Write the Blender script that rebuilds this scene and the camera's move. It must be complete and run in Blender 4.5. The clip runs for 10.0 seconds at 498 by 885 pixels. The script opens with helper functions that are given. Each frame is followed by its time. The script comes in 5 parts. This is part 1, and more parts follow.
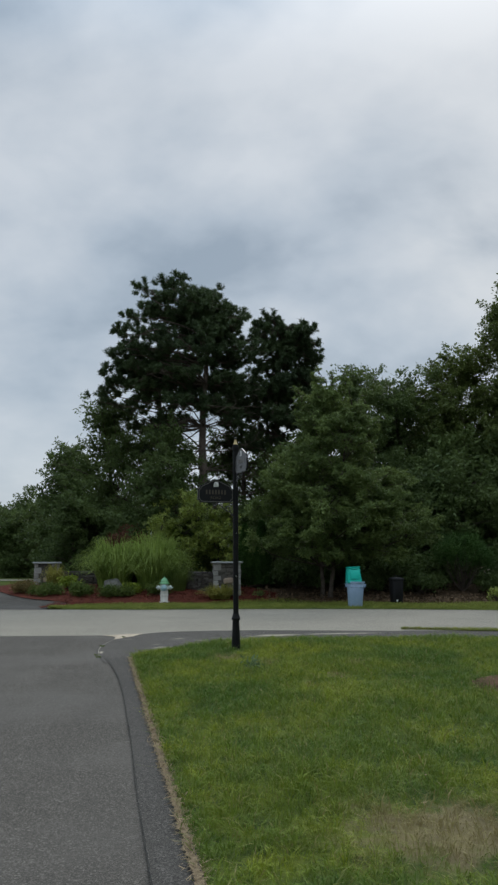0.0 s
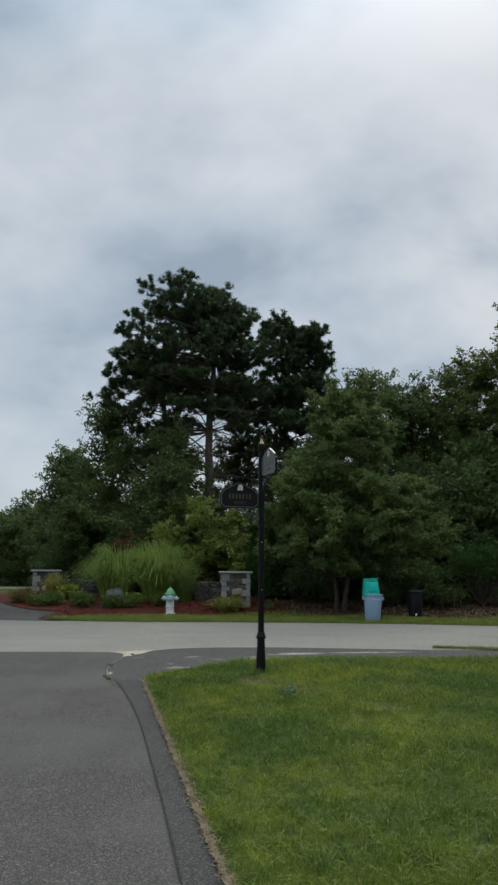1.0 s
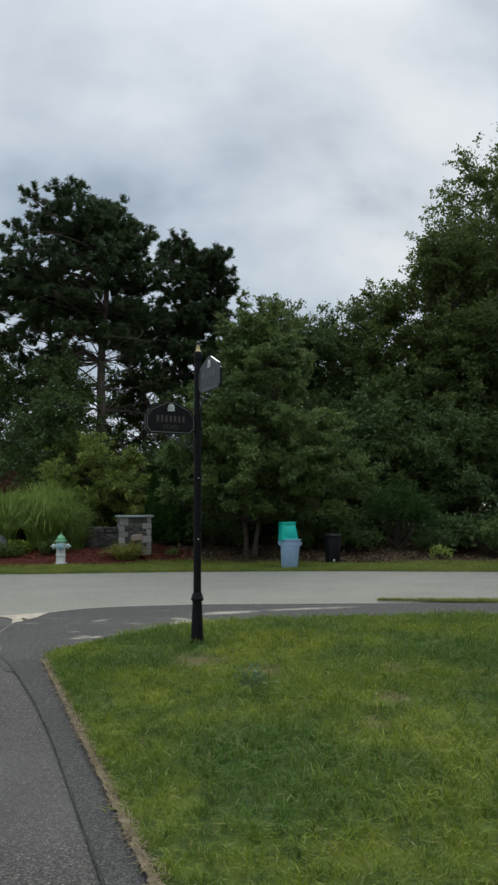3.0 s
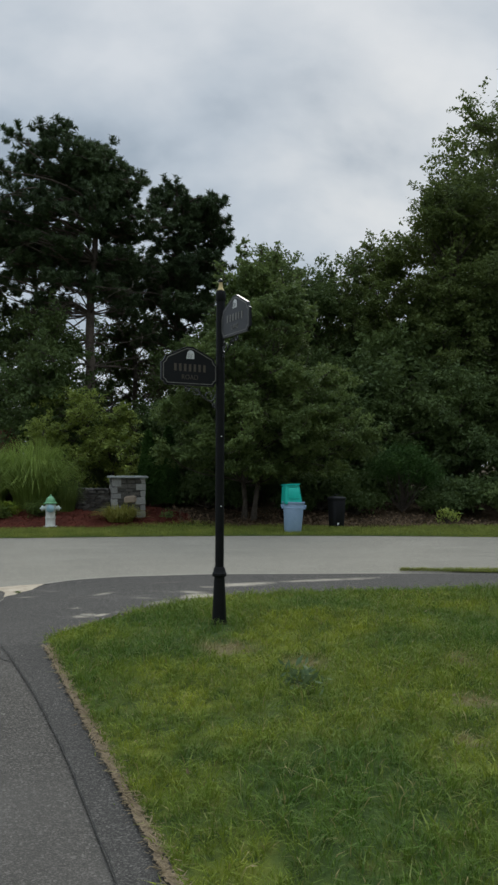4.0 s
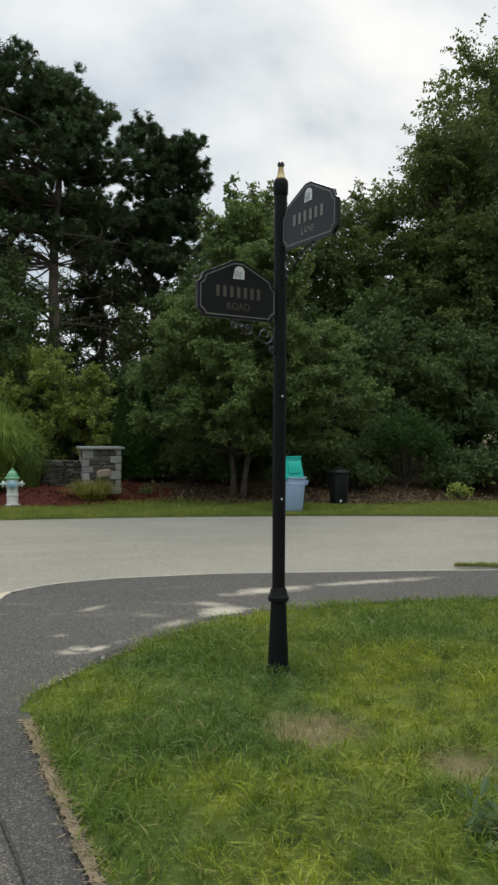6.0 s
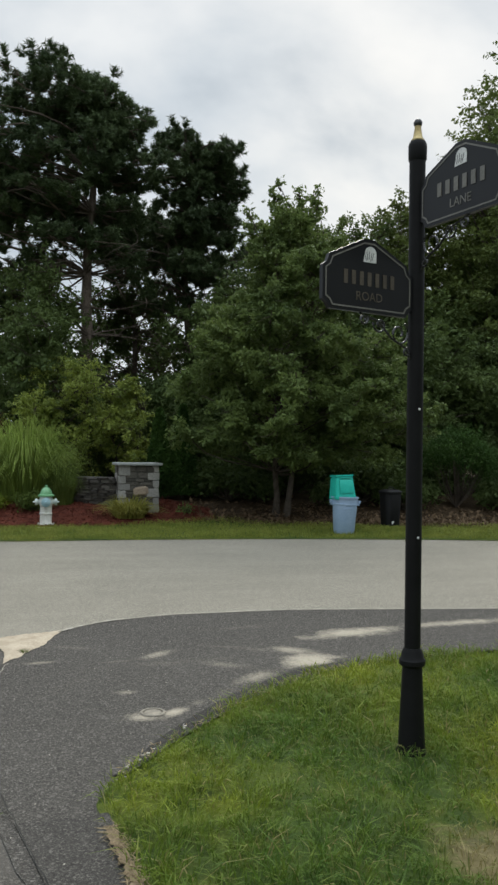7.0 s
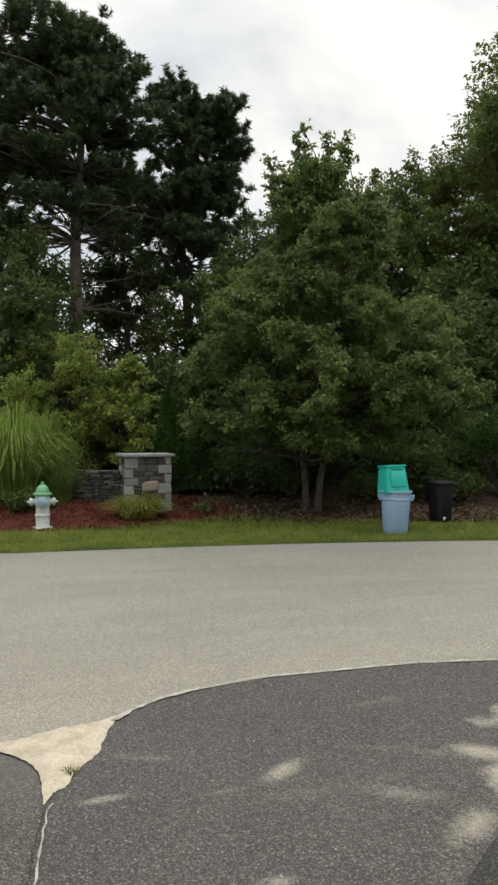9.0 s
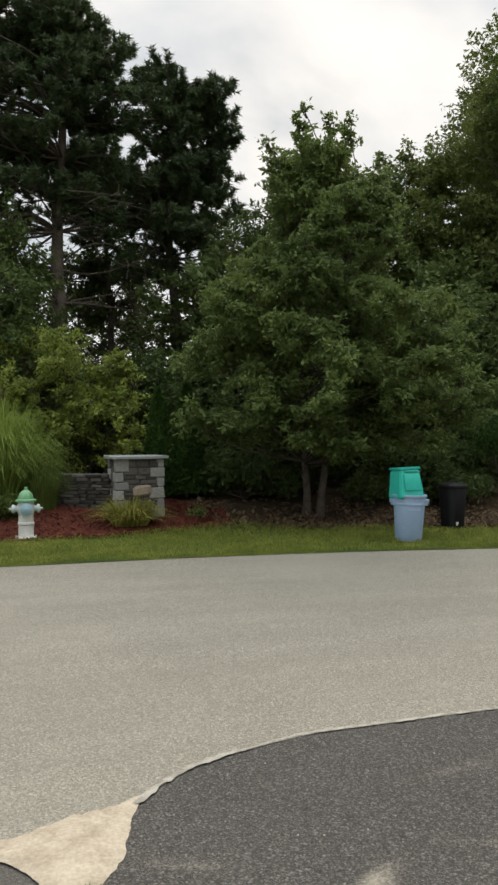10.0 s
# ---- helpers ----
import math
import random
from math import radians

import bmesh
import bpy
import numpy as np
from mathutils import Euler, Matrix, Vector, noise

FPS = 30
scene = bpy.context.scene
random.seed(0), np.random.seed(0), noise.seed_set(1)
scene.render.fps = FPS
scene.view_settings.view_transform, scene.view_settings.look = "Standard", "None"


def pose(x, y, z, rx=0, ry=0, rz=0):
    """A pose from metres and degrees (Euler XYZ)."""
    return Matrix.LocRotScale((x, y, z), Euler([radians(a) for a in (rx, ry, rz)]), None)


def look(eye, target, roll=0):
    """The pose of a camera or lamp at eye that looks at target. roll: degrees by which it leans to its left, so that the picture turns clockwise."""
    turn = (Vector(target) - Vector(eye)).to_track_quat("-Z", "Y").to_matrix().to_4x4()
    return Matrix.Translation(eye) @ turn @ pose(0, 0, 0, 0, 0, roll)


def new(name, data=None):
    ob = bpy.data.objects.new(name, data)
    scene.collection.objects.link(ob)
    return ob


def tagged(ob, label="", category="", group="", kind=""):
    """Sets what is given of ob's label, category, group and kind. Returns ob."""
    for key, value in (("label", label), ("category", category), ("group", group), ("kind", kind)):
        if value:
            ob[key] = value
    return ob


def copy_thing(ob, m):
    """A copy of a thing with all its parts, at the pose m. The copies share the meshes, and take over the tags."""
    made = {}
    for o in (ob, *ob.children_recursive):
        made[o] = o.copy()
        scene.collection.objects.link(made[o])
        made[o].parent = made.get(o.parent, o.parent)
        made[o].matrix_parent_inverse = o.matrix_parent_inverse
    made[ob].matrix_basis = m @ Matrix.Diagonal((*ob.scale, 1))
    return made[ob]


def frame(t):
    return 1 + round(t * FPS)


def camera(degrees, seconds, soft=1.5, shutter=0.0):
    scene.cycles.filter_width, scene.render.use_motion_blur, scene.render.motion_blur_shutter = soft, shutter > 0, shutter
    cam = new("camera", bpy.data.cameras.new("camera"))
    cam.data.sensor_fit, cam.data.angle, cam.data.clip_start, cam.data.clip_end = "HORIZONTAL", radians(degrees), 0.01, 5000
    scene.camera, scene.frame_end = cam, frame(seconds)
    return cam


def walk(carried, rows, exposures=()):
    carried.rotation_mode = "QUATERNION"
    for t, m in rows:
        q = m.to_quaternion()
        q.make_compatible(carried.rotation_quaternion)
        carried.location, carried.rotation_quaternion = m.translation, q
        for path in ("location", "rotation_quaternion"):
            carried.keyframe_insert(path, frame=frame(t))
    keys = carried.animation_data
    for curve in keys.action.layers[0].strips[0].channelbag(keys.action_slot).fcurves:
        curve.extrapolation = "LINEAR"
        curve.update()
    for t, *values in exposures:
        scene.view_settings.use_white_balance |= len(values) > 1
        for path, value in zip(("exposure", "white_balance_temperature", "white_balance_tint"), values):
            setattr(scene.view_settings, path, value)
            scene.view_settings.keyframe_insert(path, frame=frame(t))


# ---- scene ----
cam = camera(33.9, 10.0, soft=2.6)
PATH = [
    (0, (-0.231, -0.354, 1.393), (-0.178, 1.626, 1.664), -0.3),
    (0.5, (-0.448, 0.23, 1.405), (-0.415, 2.208, 1.696), 0.0),
    (1, (-0.592, 0.791, 1.43), (-0.533, 2.769, 1.721), 0.3),
    (1.5, (-0.767, 1.386, 1.425), (-0.653, 3.368, 1.669), -0.5),
    (2, (-0.841, 2.005, 1.43), (-0.668, 3.987, 1.628), -1.4),
    (2.5, (-0.939, 2.615, 1.407), (-0.667, 4.589, 1.578), -0.7),
    (2.7, (-0.966, 2.86, 1.408), (-0.654, 4.829, 1.577), -0.4),
    (4, (-1.246, 4.319, 1.438), (-0.856, 6.28, 1.495), 0.2),
    (4.5, (-1.269, 4.917, 1.46), (-0.796, 6.86, 1.492), -0.3),
    (5, (-1.334, 5.494, 1.48), (-0.75, 7.407, 1.487), -0.6),
    (5.5, (-1.355, 6.095, 1.479), (-0.776, 8.009, 1.457), -0.2),
    (6, (-1.462, 6.687, 1.469), (-0.972, 8.626, 1.448), 0.3),
    (6.2, (-1.507, 6.873, 1.455), (-1.02, 8.813, 1.451), 0.3),
    (7.3, (-1.818, 8.046, 1.506), (-1.41, 10.004, 1.521), 0.7),
    (7.5, (-1.876, 8.276, 1.494), (-1.495, 10.24, 1.493), 0.6),
    (8, (-2.009, 8.928, 1.517), (-1.671, 10.899, 1.506), 0.3),
    (8.5, (-2.125, 9.487, 1.53), (-1.709, 11.443, 1.491), -0.7),
    (9, (-2.135, 10.052, 1.543), (-1.629, 11.987, 1.519), -0.1),
    (9.5, (-2.163, 10.6, 1.533), (-1.589, 12.516, 1.516), 0.3),
    (10, (-2.228, 11.051, 1.552), (-1.669, 12.971, 1.527), -0.3),
]
EXPOSURES = [
    (0.0, -0.05, 6250, 8), (1.0, -0.04, 6250, 8), (2.5, 0.12, 6250, 8), (4.0, -0.02, 6350, 8), (4.5, 0.0, 6400, 8), (5.0, 0.10, 6450, 8), (5.5, 0.36, 6750, 8),
    (6.2, 0.40, 6750, 8), (7.5, 0.30, 6700, 8), (8.0, 0.29, 6800, 8), (8.5, 0.46, 7000, 9), (9.0, 0.57, 7100, 10), (10.0, 0.50, 7200, 11),
]
walk(cam, [(t, look(eye, target, roll)) for t, eye, target, roll in PATH], EXPOSURES)

# ---- light ----
world = bpy.data.worlds.new("overcast_sky")
scene.world = world
world.use_nodes = True
SUN_ELEV, SUN_AZ = 36.0, 21.0


def build_sky():
    nt = world.node_tree
    nt.nodes.clear()
    N, L = nt.nodes.new, nt.links.new
    out, bg = N("ShaderNodeOutputWorld"), N("ShaderNodeBackground")
    sky = N("ShaderNodeTexSky")
    sky.sky_type, sky.sun_disc = "NISHITA", False
    sky.sun_elevation, sky.sun_rotation = radians(SUN_ELEV), radians(SUN_AZ)
    dim = N("ShaderNodeVectorMath")
    dim.operation = "SCALE"
    dim.inputs["Scale"].default_value = 0.09
    L(sky.outputs[0], dim.inputs[0])
    tc = N("ShaderNodeTexCoord")
    sep = N("ShaderNodeSeparateXYZ")
    L(tc.outputs["Generated"], sep.inputs[0])

    def m(op, a, b=None, clamp=False):
        n = N("ShaderNodeMath")
        n.operation, n.use_clamp = op, clamp
        for i, v in enumerate((a, b)):
            if v is None:
                continue
            if isinstance(v, (int, float)):
                n.inputs[i].default_value = v
            else:
                L(v, n.inputs[i])
        return n.outputs[0]

    zz = m("ADD", m("MAXIMUM", sep.outputs[2], 0.0), 0.55)
    px, py = m("DIVIDE", sep.outputs[0], zz), m("DIVIDE", sep.outputs[1], zz)
    comb = N("ShaderNodeCombineXYZ")
    L(m("MULTIPLY", px, 0.8), comb.inputs[0])
    L(py, comb.inputs[1])
    comb.inputs[2].default_value = 8.2

    def noise_tex(scale, detail, rough, dist):
        n = N("ShaderNodeTexNoise")
        n.inputs["Scale"].default_value, n.inputs["Detail"].default_value = scale, detail
        n.inputs["Roughness"].default_value, n.inputs["Distortion"].default_value = rough, dist
        L(comb.outputs[0], n.inputs["Vector"])
        return n.outputs[0]

    big, small = noise_tex(2.3, 5, 0.5, 0.35), noise_tex(6.5, 6, 0.52, 0.15)
    mixed = m("ADD", m("MULTIPLY", big, 0.66), m("MULTIPLY", small, 0.34))
    ramp = N("ShaderNodeValToRGB")
    e = ramp.color_ramp.elements
    e[0].position, e[0].color = 0.40, (0.34, 0.41, 0.49, 1)
    e[1].position, e[1].color = 0.62, (0.74, 0.77, 0.81, 1)
    mid = e.new(0.48)
    mid.color = (0.50, 0.565, 0.64, 1)
    L(mixed, ramp.inputs[0])
    # lighter and warmer low down, as thin cloud does over the horizon
    low = m("POWER", m("SUBTRACT", 1.0, m("MAXIMUM", sep.outputs[2], 0.0), True), 5.0)
    haze = N("ShaderNodeMix")
    haze.data_type = "RGBA"
    L(m("MULTIPLY", low, 0.55), haze.inputs["Factor"])
    L(ramp.outputs[0], haze.inputs["A"])
    haze.inputs["B"].default_value = (0.57, 0.63, 0.685, 1)
    # thin cloud before the sun glows
    def toward(az, elev, power, gain, base, colour, below):
        dot = N("ShaderNodeVectorMath")
        dot.operation = "DOT_PRODUCT"
        L(tc.outputs["Generated"], dot.inputs[0])
        a, e = radians(az), radians(elev)
        dot.inputs[1].default_value = (math.sin(a) * math.cos(e), math.cos(a) * math.cos(e), math.sin(e))
        glow = N("ShaderNodeMix")
        glow.data_type = "RGBA"
        L(m("MULTIPLY", m("POWER", m("MAXIMUM", dot.outputs["Value"], 0.0), power), m("ADD", m("MULTIPLY", mixed, gain), base, True)), glow.inputs["Factor"])
        L(below, glow.inputs["A"])
        glow.inputs["B"].default_value = colour
        return glow.outputs["Result"]

    lit = toward(SUN_AZ, SUN_ELEV, 26.0, 1.5, -0.55, (0.80, 0.815, 0.835, 1), haze.outputs["Result"])
    # a thin break in the cloud, low over the wood
    lit = toward(20.0, 20.0, 170.0, 4.0, -1.5, (0.90, 0.885, 0.86, 1), lit)
    cover = N("ShaderNodeMix")
    cover.data_type = "RGBA"
    cover.inputs["Factor"].default_value = 0.9
    L(dim.outputs[0], cover.inputs["A"])
    L(lit, cover.inputs["B"])
    L(cover.outputs["Result"], bg.inputs[0])
    # an overcast sky grows brighter towards the zenith
    zenith = N("ShaderNodeMapRange")
    zenith.interpolation_type = "SMOOTHSTEP"
    L(sep.outputs[2], zenith.inputs[0])
    for i, v in enumerate((0.5, 0.95, SKY_STRENGTH, SKY_STRENGTH * 3.4)):
        zenith.inputs[i + 1].default_value = v
    L(zenith.outputs[0], bg.inputs[1])
    L(bg.outputs[0], out.inputs[0])


SKY_STRENGTH = 0.9
build_sky()
sun = new("sun", bpy.data.lights.new("sun", "SUN"))
sun.data.energy, sun.data.angle, sun.data.color = 1.6, radians(25), (1.0, 0.95, 0.86)
sun.matrix_world = look((0, 0, 0), (-math.sin(radians(SUN_AZ)) * math.cos(radians(SUN_ELEV)), -math.cos(radians(SUN_AZ)) * math.cos(radians(SUN_ELEV)), -math.sin(radians(SUN_ELEV))))


# ---- materials ----
class Nodes:
    """A small wrapper round one material's node tree."""

    def __init__(self, name):
        self.mat = bpy.data.materials.new(name)
        self.mat.use_nodes = True
        self.t = self.mat.node_tree
        self.b = self.t.nodes["Principled BSDF"]
        self.pos = self.add("ShaderNodeNewGeometry").outputs["Position"]

    def add(self, kind):
        return self.t.nodes.new(kind)

    def link(self, a, b):
        if isinstance(a, (int, float, tuple)):
            b.default_value = a
        else:
            self.t.links.new(a, b)

    def local(self):
        return self.add("ShaderNodeTexCoord").outputs["Object"]

    def noise(self, scale, detail=4, rough=0.55, vec=None, dist=0.0):
        n = self.add("ShaderNodeTexNoise")
        n.inputs["Scale"].default_value, n.inputs["Detail"].default_value = scale, detail
        n.inputs["Roughness"].default_value, n.inputs["Distortion"].default_value = rough, dist
        self.link(self.pos if vec is None else vec, n.inputs["Vector"])
        return n.outputs[0]

    def math(self, op, a, b=0.0, clamp=False):
        n = self.add("ShaderNodeMath")
        n.operation, n.use_clamp = op, clamp
        self.link(a, n.inputs[0])
        self.link(b, n.inputs[1])
        return n.outputs[0]

    def range(self, v, lo, hi, a=0.0, b=1.0):
        n = self.add("ShaderNodeMapRange")
        self.link(v, n.inputs[0])
        for i, x in enumerate((lo, hi, a, b)):
            n.inputs[i + 1].default_value = x
        return n.outputs[0]

    def mix(self, f, a, b, mode="MIX"):
        n = self.add("ShaderNodeMix")
        n.data_type, n.blend_type = "RGBA", mode
        self.link(f, n.inputs["Factor"])
        self.link(a + (1,) if isinstance(a, tuple) and len(a) == 3 else a, n.inputs["A"])
        self.link(b + (1,) if isinstance(b, tuple) and len(b) == 3 else b, n.inputs["B"])
        return n.outputs["Result"]

    def bump(self, h, strength, distance):
        n = self.add("ShaderNodeBump")
        n.inputs["Strength"].default_value, n.inputs["Distance"].default_value = strength, distance
        self.link(h, n.inputs["Height"])
        self.link(n.outputs[0], self.b.inputs["Normal"])

    def done(self, colour, rough=0.8, metal=0.0, spec=0.4):
        self.link(colour + (1,) if isinstance(colour, tuple) and len(colour) == 3 else colour, self.b.inputs["Base Color"])
        self.link(rough, self.b.inputs["Roughness"])
        self.b.inputs["Metallic"].default_value = metal
        self.b.inputs["Specular IOR Level"].default_value = spec
        return self.mat


def plain(name, c1, c2, rough=0.6, scale=6.0, fine=90.0, bump=0.15, depth=0.002, metal=0.0, spec=0.4, per_piece=0.0):
    """A surface that wanders between two colours, with fine grain and relief."""
    n = Nodes(name)
    v = n.local()
    col = n.mix(n.range(n.noise(scale, 4, 0.6, v), 0.35, 0.65), c1, c2)
    g = n.noise(fine, 3, 0.6, v)
    col = n.mix(0.35, col, n.mix(n.range(g, 0.3, 0.7), tuple(x * 0.7 for x in c1), tuple(min(1, x * 1.25) for x in c2)))
    if per_piece:
        r = n.add("ShaderNodeObjectInfo").outputs["Random"]
        col = n.mix(1.0, col, n.mix(r, (1 - per_piece,) * 3, (1 + per_piece, 1 + per_piece, 1 + 0.9 * per_piece)), "MULTIPLY")
    n.bump(g, bump, depth)
    return n.done(col, n.range(g, 0.3, 0.7, rough - 0.06, rough + 0.06), metal, spec)


def foliage(name, dark, light, rough=0.68, through_light=0.25, patch=0.9, spec=0.09):
    """Leaves: each one of its own tint, with lighter and darker boughs."""
    n = Nodes(name)
    geo = n.add("ShaderNodeNewGeometry")
    isl = geo.outputs["Random Per Island"]
    f = n.math("ADD", n.math("MULTIPLY", isl, 0.42), n.range(n.noise(patch, 3), 0.32, 0.68, 0.0, 0.58))
    col = n.mix(f, dark, light)
    n.done(col, rough, 0.0, spec)
    tr = n.add("ShaderNodeBsdfTranslucent")
    n.link(n.mix(0.5, col, tuple(min(1, c * 1.5) for c in light)), tr.inputs[0])
    ms = n.add("ShaderNodeMixShader")
    ms.inputs[0].default_value = through_light
    n.link(n.b.outputs[0], ms.inputs[1])
    n.link(tr.outputs[0], ms.inputs[2])
    n.link(ms.outputs[0], n.t.nodes["Material Output"].inputs[0])
    return n.mat


def asphalt(name, base, stone, stones=0.5, worn=(0.0, 0.0, 0.0), worn_f=0.0, dusty=(), streaks=None):
    """Asphalt with its chippings, broad stains, and pale dust lying in the hollows named by dusty (x, y, rx, ry, turn, strength)."""
    n = Nodes(name)
    broad = n.noise(0.7, 5, 0.6)
    mid = n.noise(5.0, 4, 0.65)
    vor = n.add("ShaderNodeTexVoronoi")
    vor.inputs["Scale"].default_value = 230.0
    n.link(n.pos, vor.inputs["Vector"])
    chip = n.add("ShaderNodeSeparateColor")
    n.link(vor.outputs["Color"], chip.inputs[0])
    vor2 = n.add("ShaderNodeTexVoronoi")
    vor2.inputs["Scale"].default_value = 118.0
    n.link(n.pos, vor2.inputs["Vector"])
    grit = n.add("ShaderNodeSeparateColor")
    n.link(vor2.outputs["Color"], grit.inputs[0])
    clump = n.noise(60.0, 5, 0.75)
    col = n.mix(n.range(broad, 0.32, 0.68), tuple(c * 0.84 for c in base), tuple(c * 1.16 for c in base))
    col = n.mix(n.math("MULTIPLY", n.range(mid, 0.35, 0.7), 0.3), col, tuple(c * 0.72 for c in base))
    col = n.mix(n.range(clump, 0.36, 0.64, 0.0, 0.4), col, tuple(c * 0.55 for c in base))
    col = n.mix(n.math("MULTIPLY", n.range(chip.outputs[0], 0.5, 0.95), stones), col, stone)
    col = n.mix(n.math("MULTIPLY", n.range(grit.outputs[0], 0.80, 0.98), stones * 1.3, True), col, stone)
    col = n.mix(n.math("MULTIPLY", n.range(grit.outputs[1], 0.6, 0.95), 0.5), col, tuple(c * 0.4 for c in base))
    if streaks:
        lay = n.add("ShaderNodeVectorMath")
        lay.operation = "MULTIPLY"
        n.link(n.pos, lay.inputs[0])
        lay.inputs[1].default_value = streaks
        col = n.mix(n.range(n.noise(1.0, 4, 0.6, lay.outputs[0]), 0.36, 0.66, 0.0, 0.3), col, tuple(c * 0.76 for c in base))
    if worn_f:
        col = n.mix(n.math("MULTIPLY", n.range(n.noise(0.35, 3, 0.5), 0.42, 0.62), worn_f), col, worn)
    if dusty:
        sep = n.add("ShaderNodeSeparateXYZ")
        n.link(n.pos, sep.inputs[0])
        wob = n.math("MULTIPLY", n.math("SUBTRACT", n.noise(3.4, 7, 0.72), 0.5), 2.7)
        total = None
        for x, y, rx, ry, turn, strength in dusty:
            c, s = math.cos(radians(turn)), math.sin(radians(turn))
            dx, dy = n.math("SUBTRACT", sep.outputs[0], x), n.math("SUBTRACT", sep.outputs[1], y)
            u = n.math("DIVIDE", n.math("ADD", n.math("MULTIPLY", dx, c), n.math("MULTIPLY", dy, s)), rx)
            v = n.math("DIVIDE", n.math("SUBTRACT", n.math("MULTIPLY", dy, c), n.math("MULTIPLY", dx, s)), ry)
            d = n.math("ADD", n.math("SQRT", n.math("ADD", n.math("MULTIPLY", u, u), n.math("MULTIPLY", v, v))), wob)
            b = n.range(d, 1.6, 0.1, 0.0, strength)
            total = b if total is None else n.math("MAXIMUM", total, b)
        grain = n.math("ADD", n.math("MULTIPLY", n.noise(70, 4, 0.7), 0.75), n.math("MULTIPLY", chip.outputs[2], 0.25))
        col = n.mix(n.math("MULTIPLY", n.range(n.math("SUBTRACT", n.math("MULTIPLY", total, 1.25), grain), -0.28, 0.42), n.range(total, 0.02, 0.25), True), col, n.mix(n.noise(30), (0.30, 0.265, 0.205), (0.46, 0.41, 0.325)))
    n.bump(vor.outputs["Distance"], 0.5, 0.004)
    return n.done(col, 0.9, 0.0, 0.12)


M_ROAD = asphalt("light_asphalt", (0.245, 0.223, 0.180), (0.42, 0.385, 0.315), 0.75, streaks=(0.35, 2.6, 1.0))
M_LANE = asphalt("grey_asphalt", (0.064, 0.058, 0.050), (0.26, 0.238, 0.205), 0.48, (0.115, 0.106, 0.094), 0.6, streaks=(3.0, 0.45, 1.0))
DUST = [
    (0.0, 13.25, 0.20, 0.15, 25, 1.0), (-0.05, 13.55, 0.24, 0.10, -35, 0.55), (-0.48, 12.90, 0.20, 0.08, 35, 0.5), (0.62, 14.02, 0.42, 0.13, 14, 0.9),
    (1.75, 14.24, 0.75, 0.10, 6, 0.65), (-1.06, 13.58, 0.17, 0.06, 40, 0.5), (-1.36, 13.44, 0.22, 0.05, 5, 0.25), (-0.62, 13.22, 0.26, 0.09, -30, 0.33),
    (-1.33, 12.71, 0.075, 0.05, 0, 0.45), (-1.87, 13.50, 0.17, 0.035, 4, 0.4), (-1.62, 13.88, 0.24, 0.05, -25, 0.25), (-1.27, 12.25, 0.13, 0.09, 15, 0.7),
    (-1.10, 12.29, 0.09, 0.05, 35, 0.8), (-0.95, 12.44, 0.12, 0.06, 40, 0.3), (-0.3, 14.35, 0.5, 0.08, 10, 0.22), (-2.045, 11.72, 0.03, 0.12, 5, 0.8),
    (-1.55, 11.9, 0.2, 0.1, 40, 0.15), (-1.15, 13.0, 0.2, 0.1, 20, 0.12),
    (-1.0, 13.35, 0.9, 0.10, 6, 0.2), (-0.3, 13.6, 0.55, 0.09, -28, 0.26), (-1.7, 12.9, 0.35, 0.09, 50, 0.16), (-0.75, 12.6, 0.4, 0.08, 42, 0.2),
]
M_APRON = asphalt("dark_asphalt", (0.060, 0.055, 0.049), (0.235, 0.22, 0.195), 0.42, dusty=DUST)
M_EDGE = asphalt("fresh_asphalt_edge", (0.054, 0.050, 0.045), (0.19, 0.178, 0.158), 0.4)
M_LIP = asphalt("black_asphalt_lip", (0.036, 0.034, 0.031), (0.14, 0.132, 0.118), 0.34)


BALD = ((0.8, 3.7, 0.5), (-0.22, 10.3, 0.24), (0.25, 9.75, 0.16), (2.0, 4.6, 0.4), (0.95, 8.7, 0.12), (1.3, 9.6, 0.13), (0.6, 8.1, 0.10))


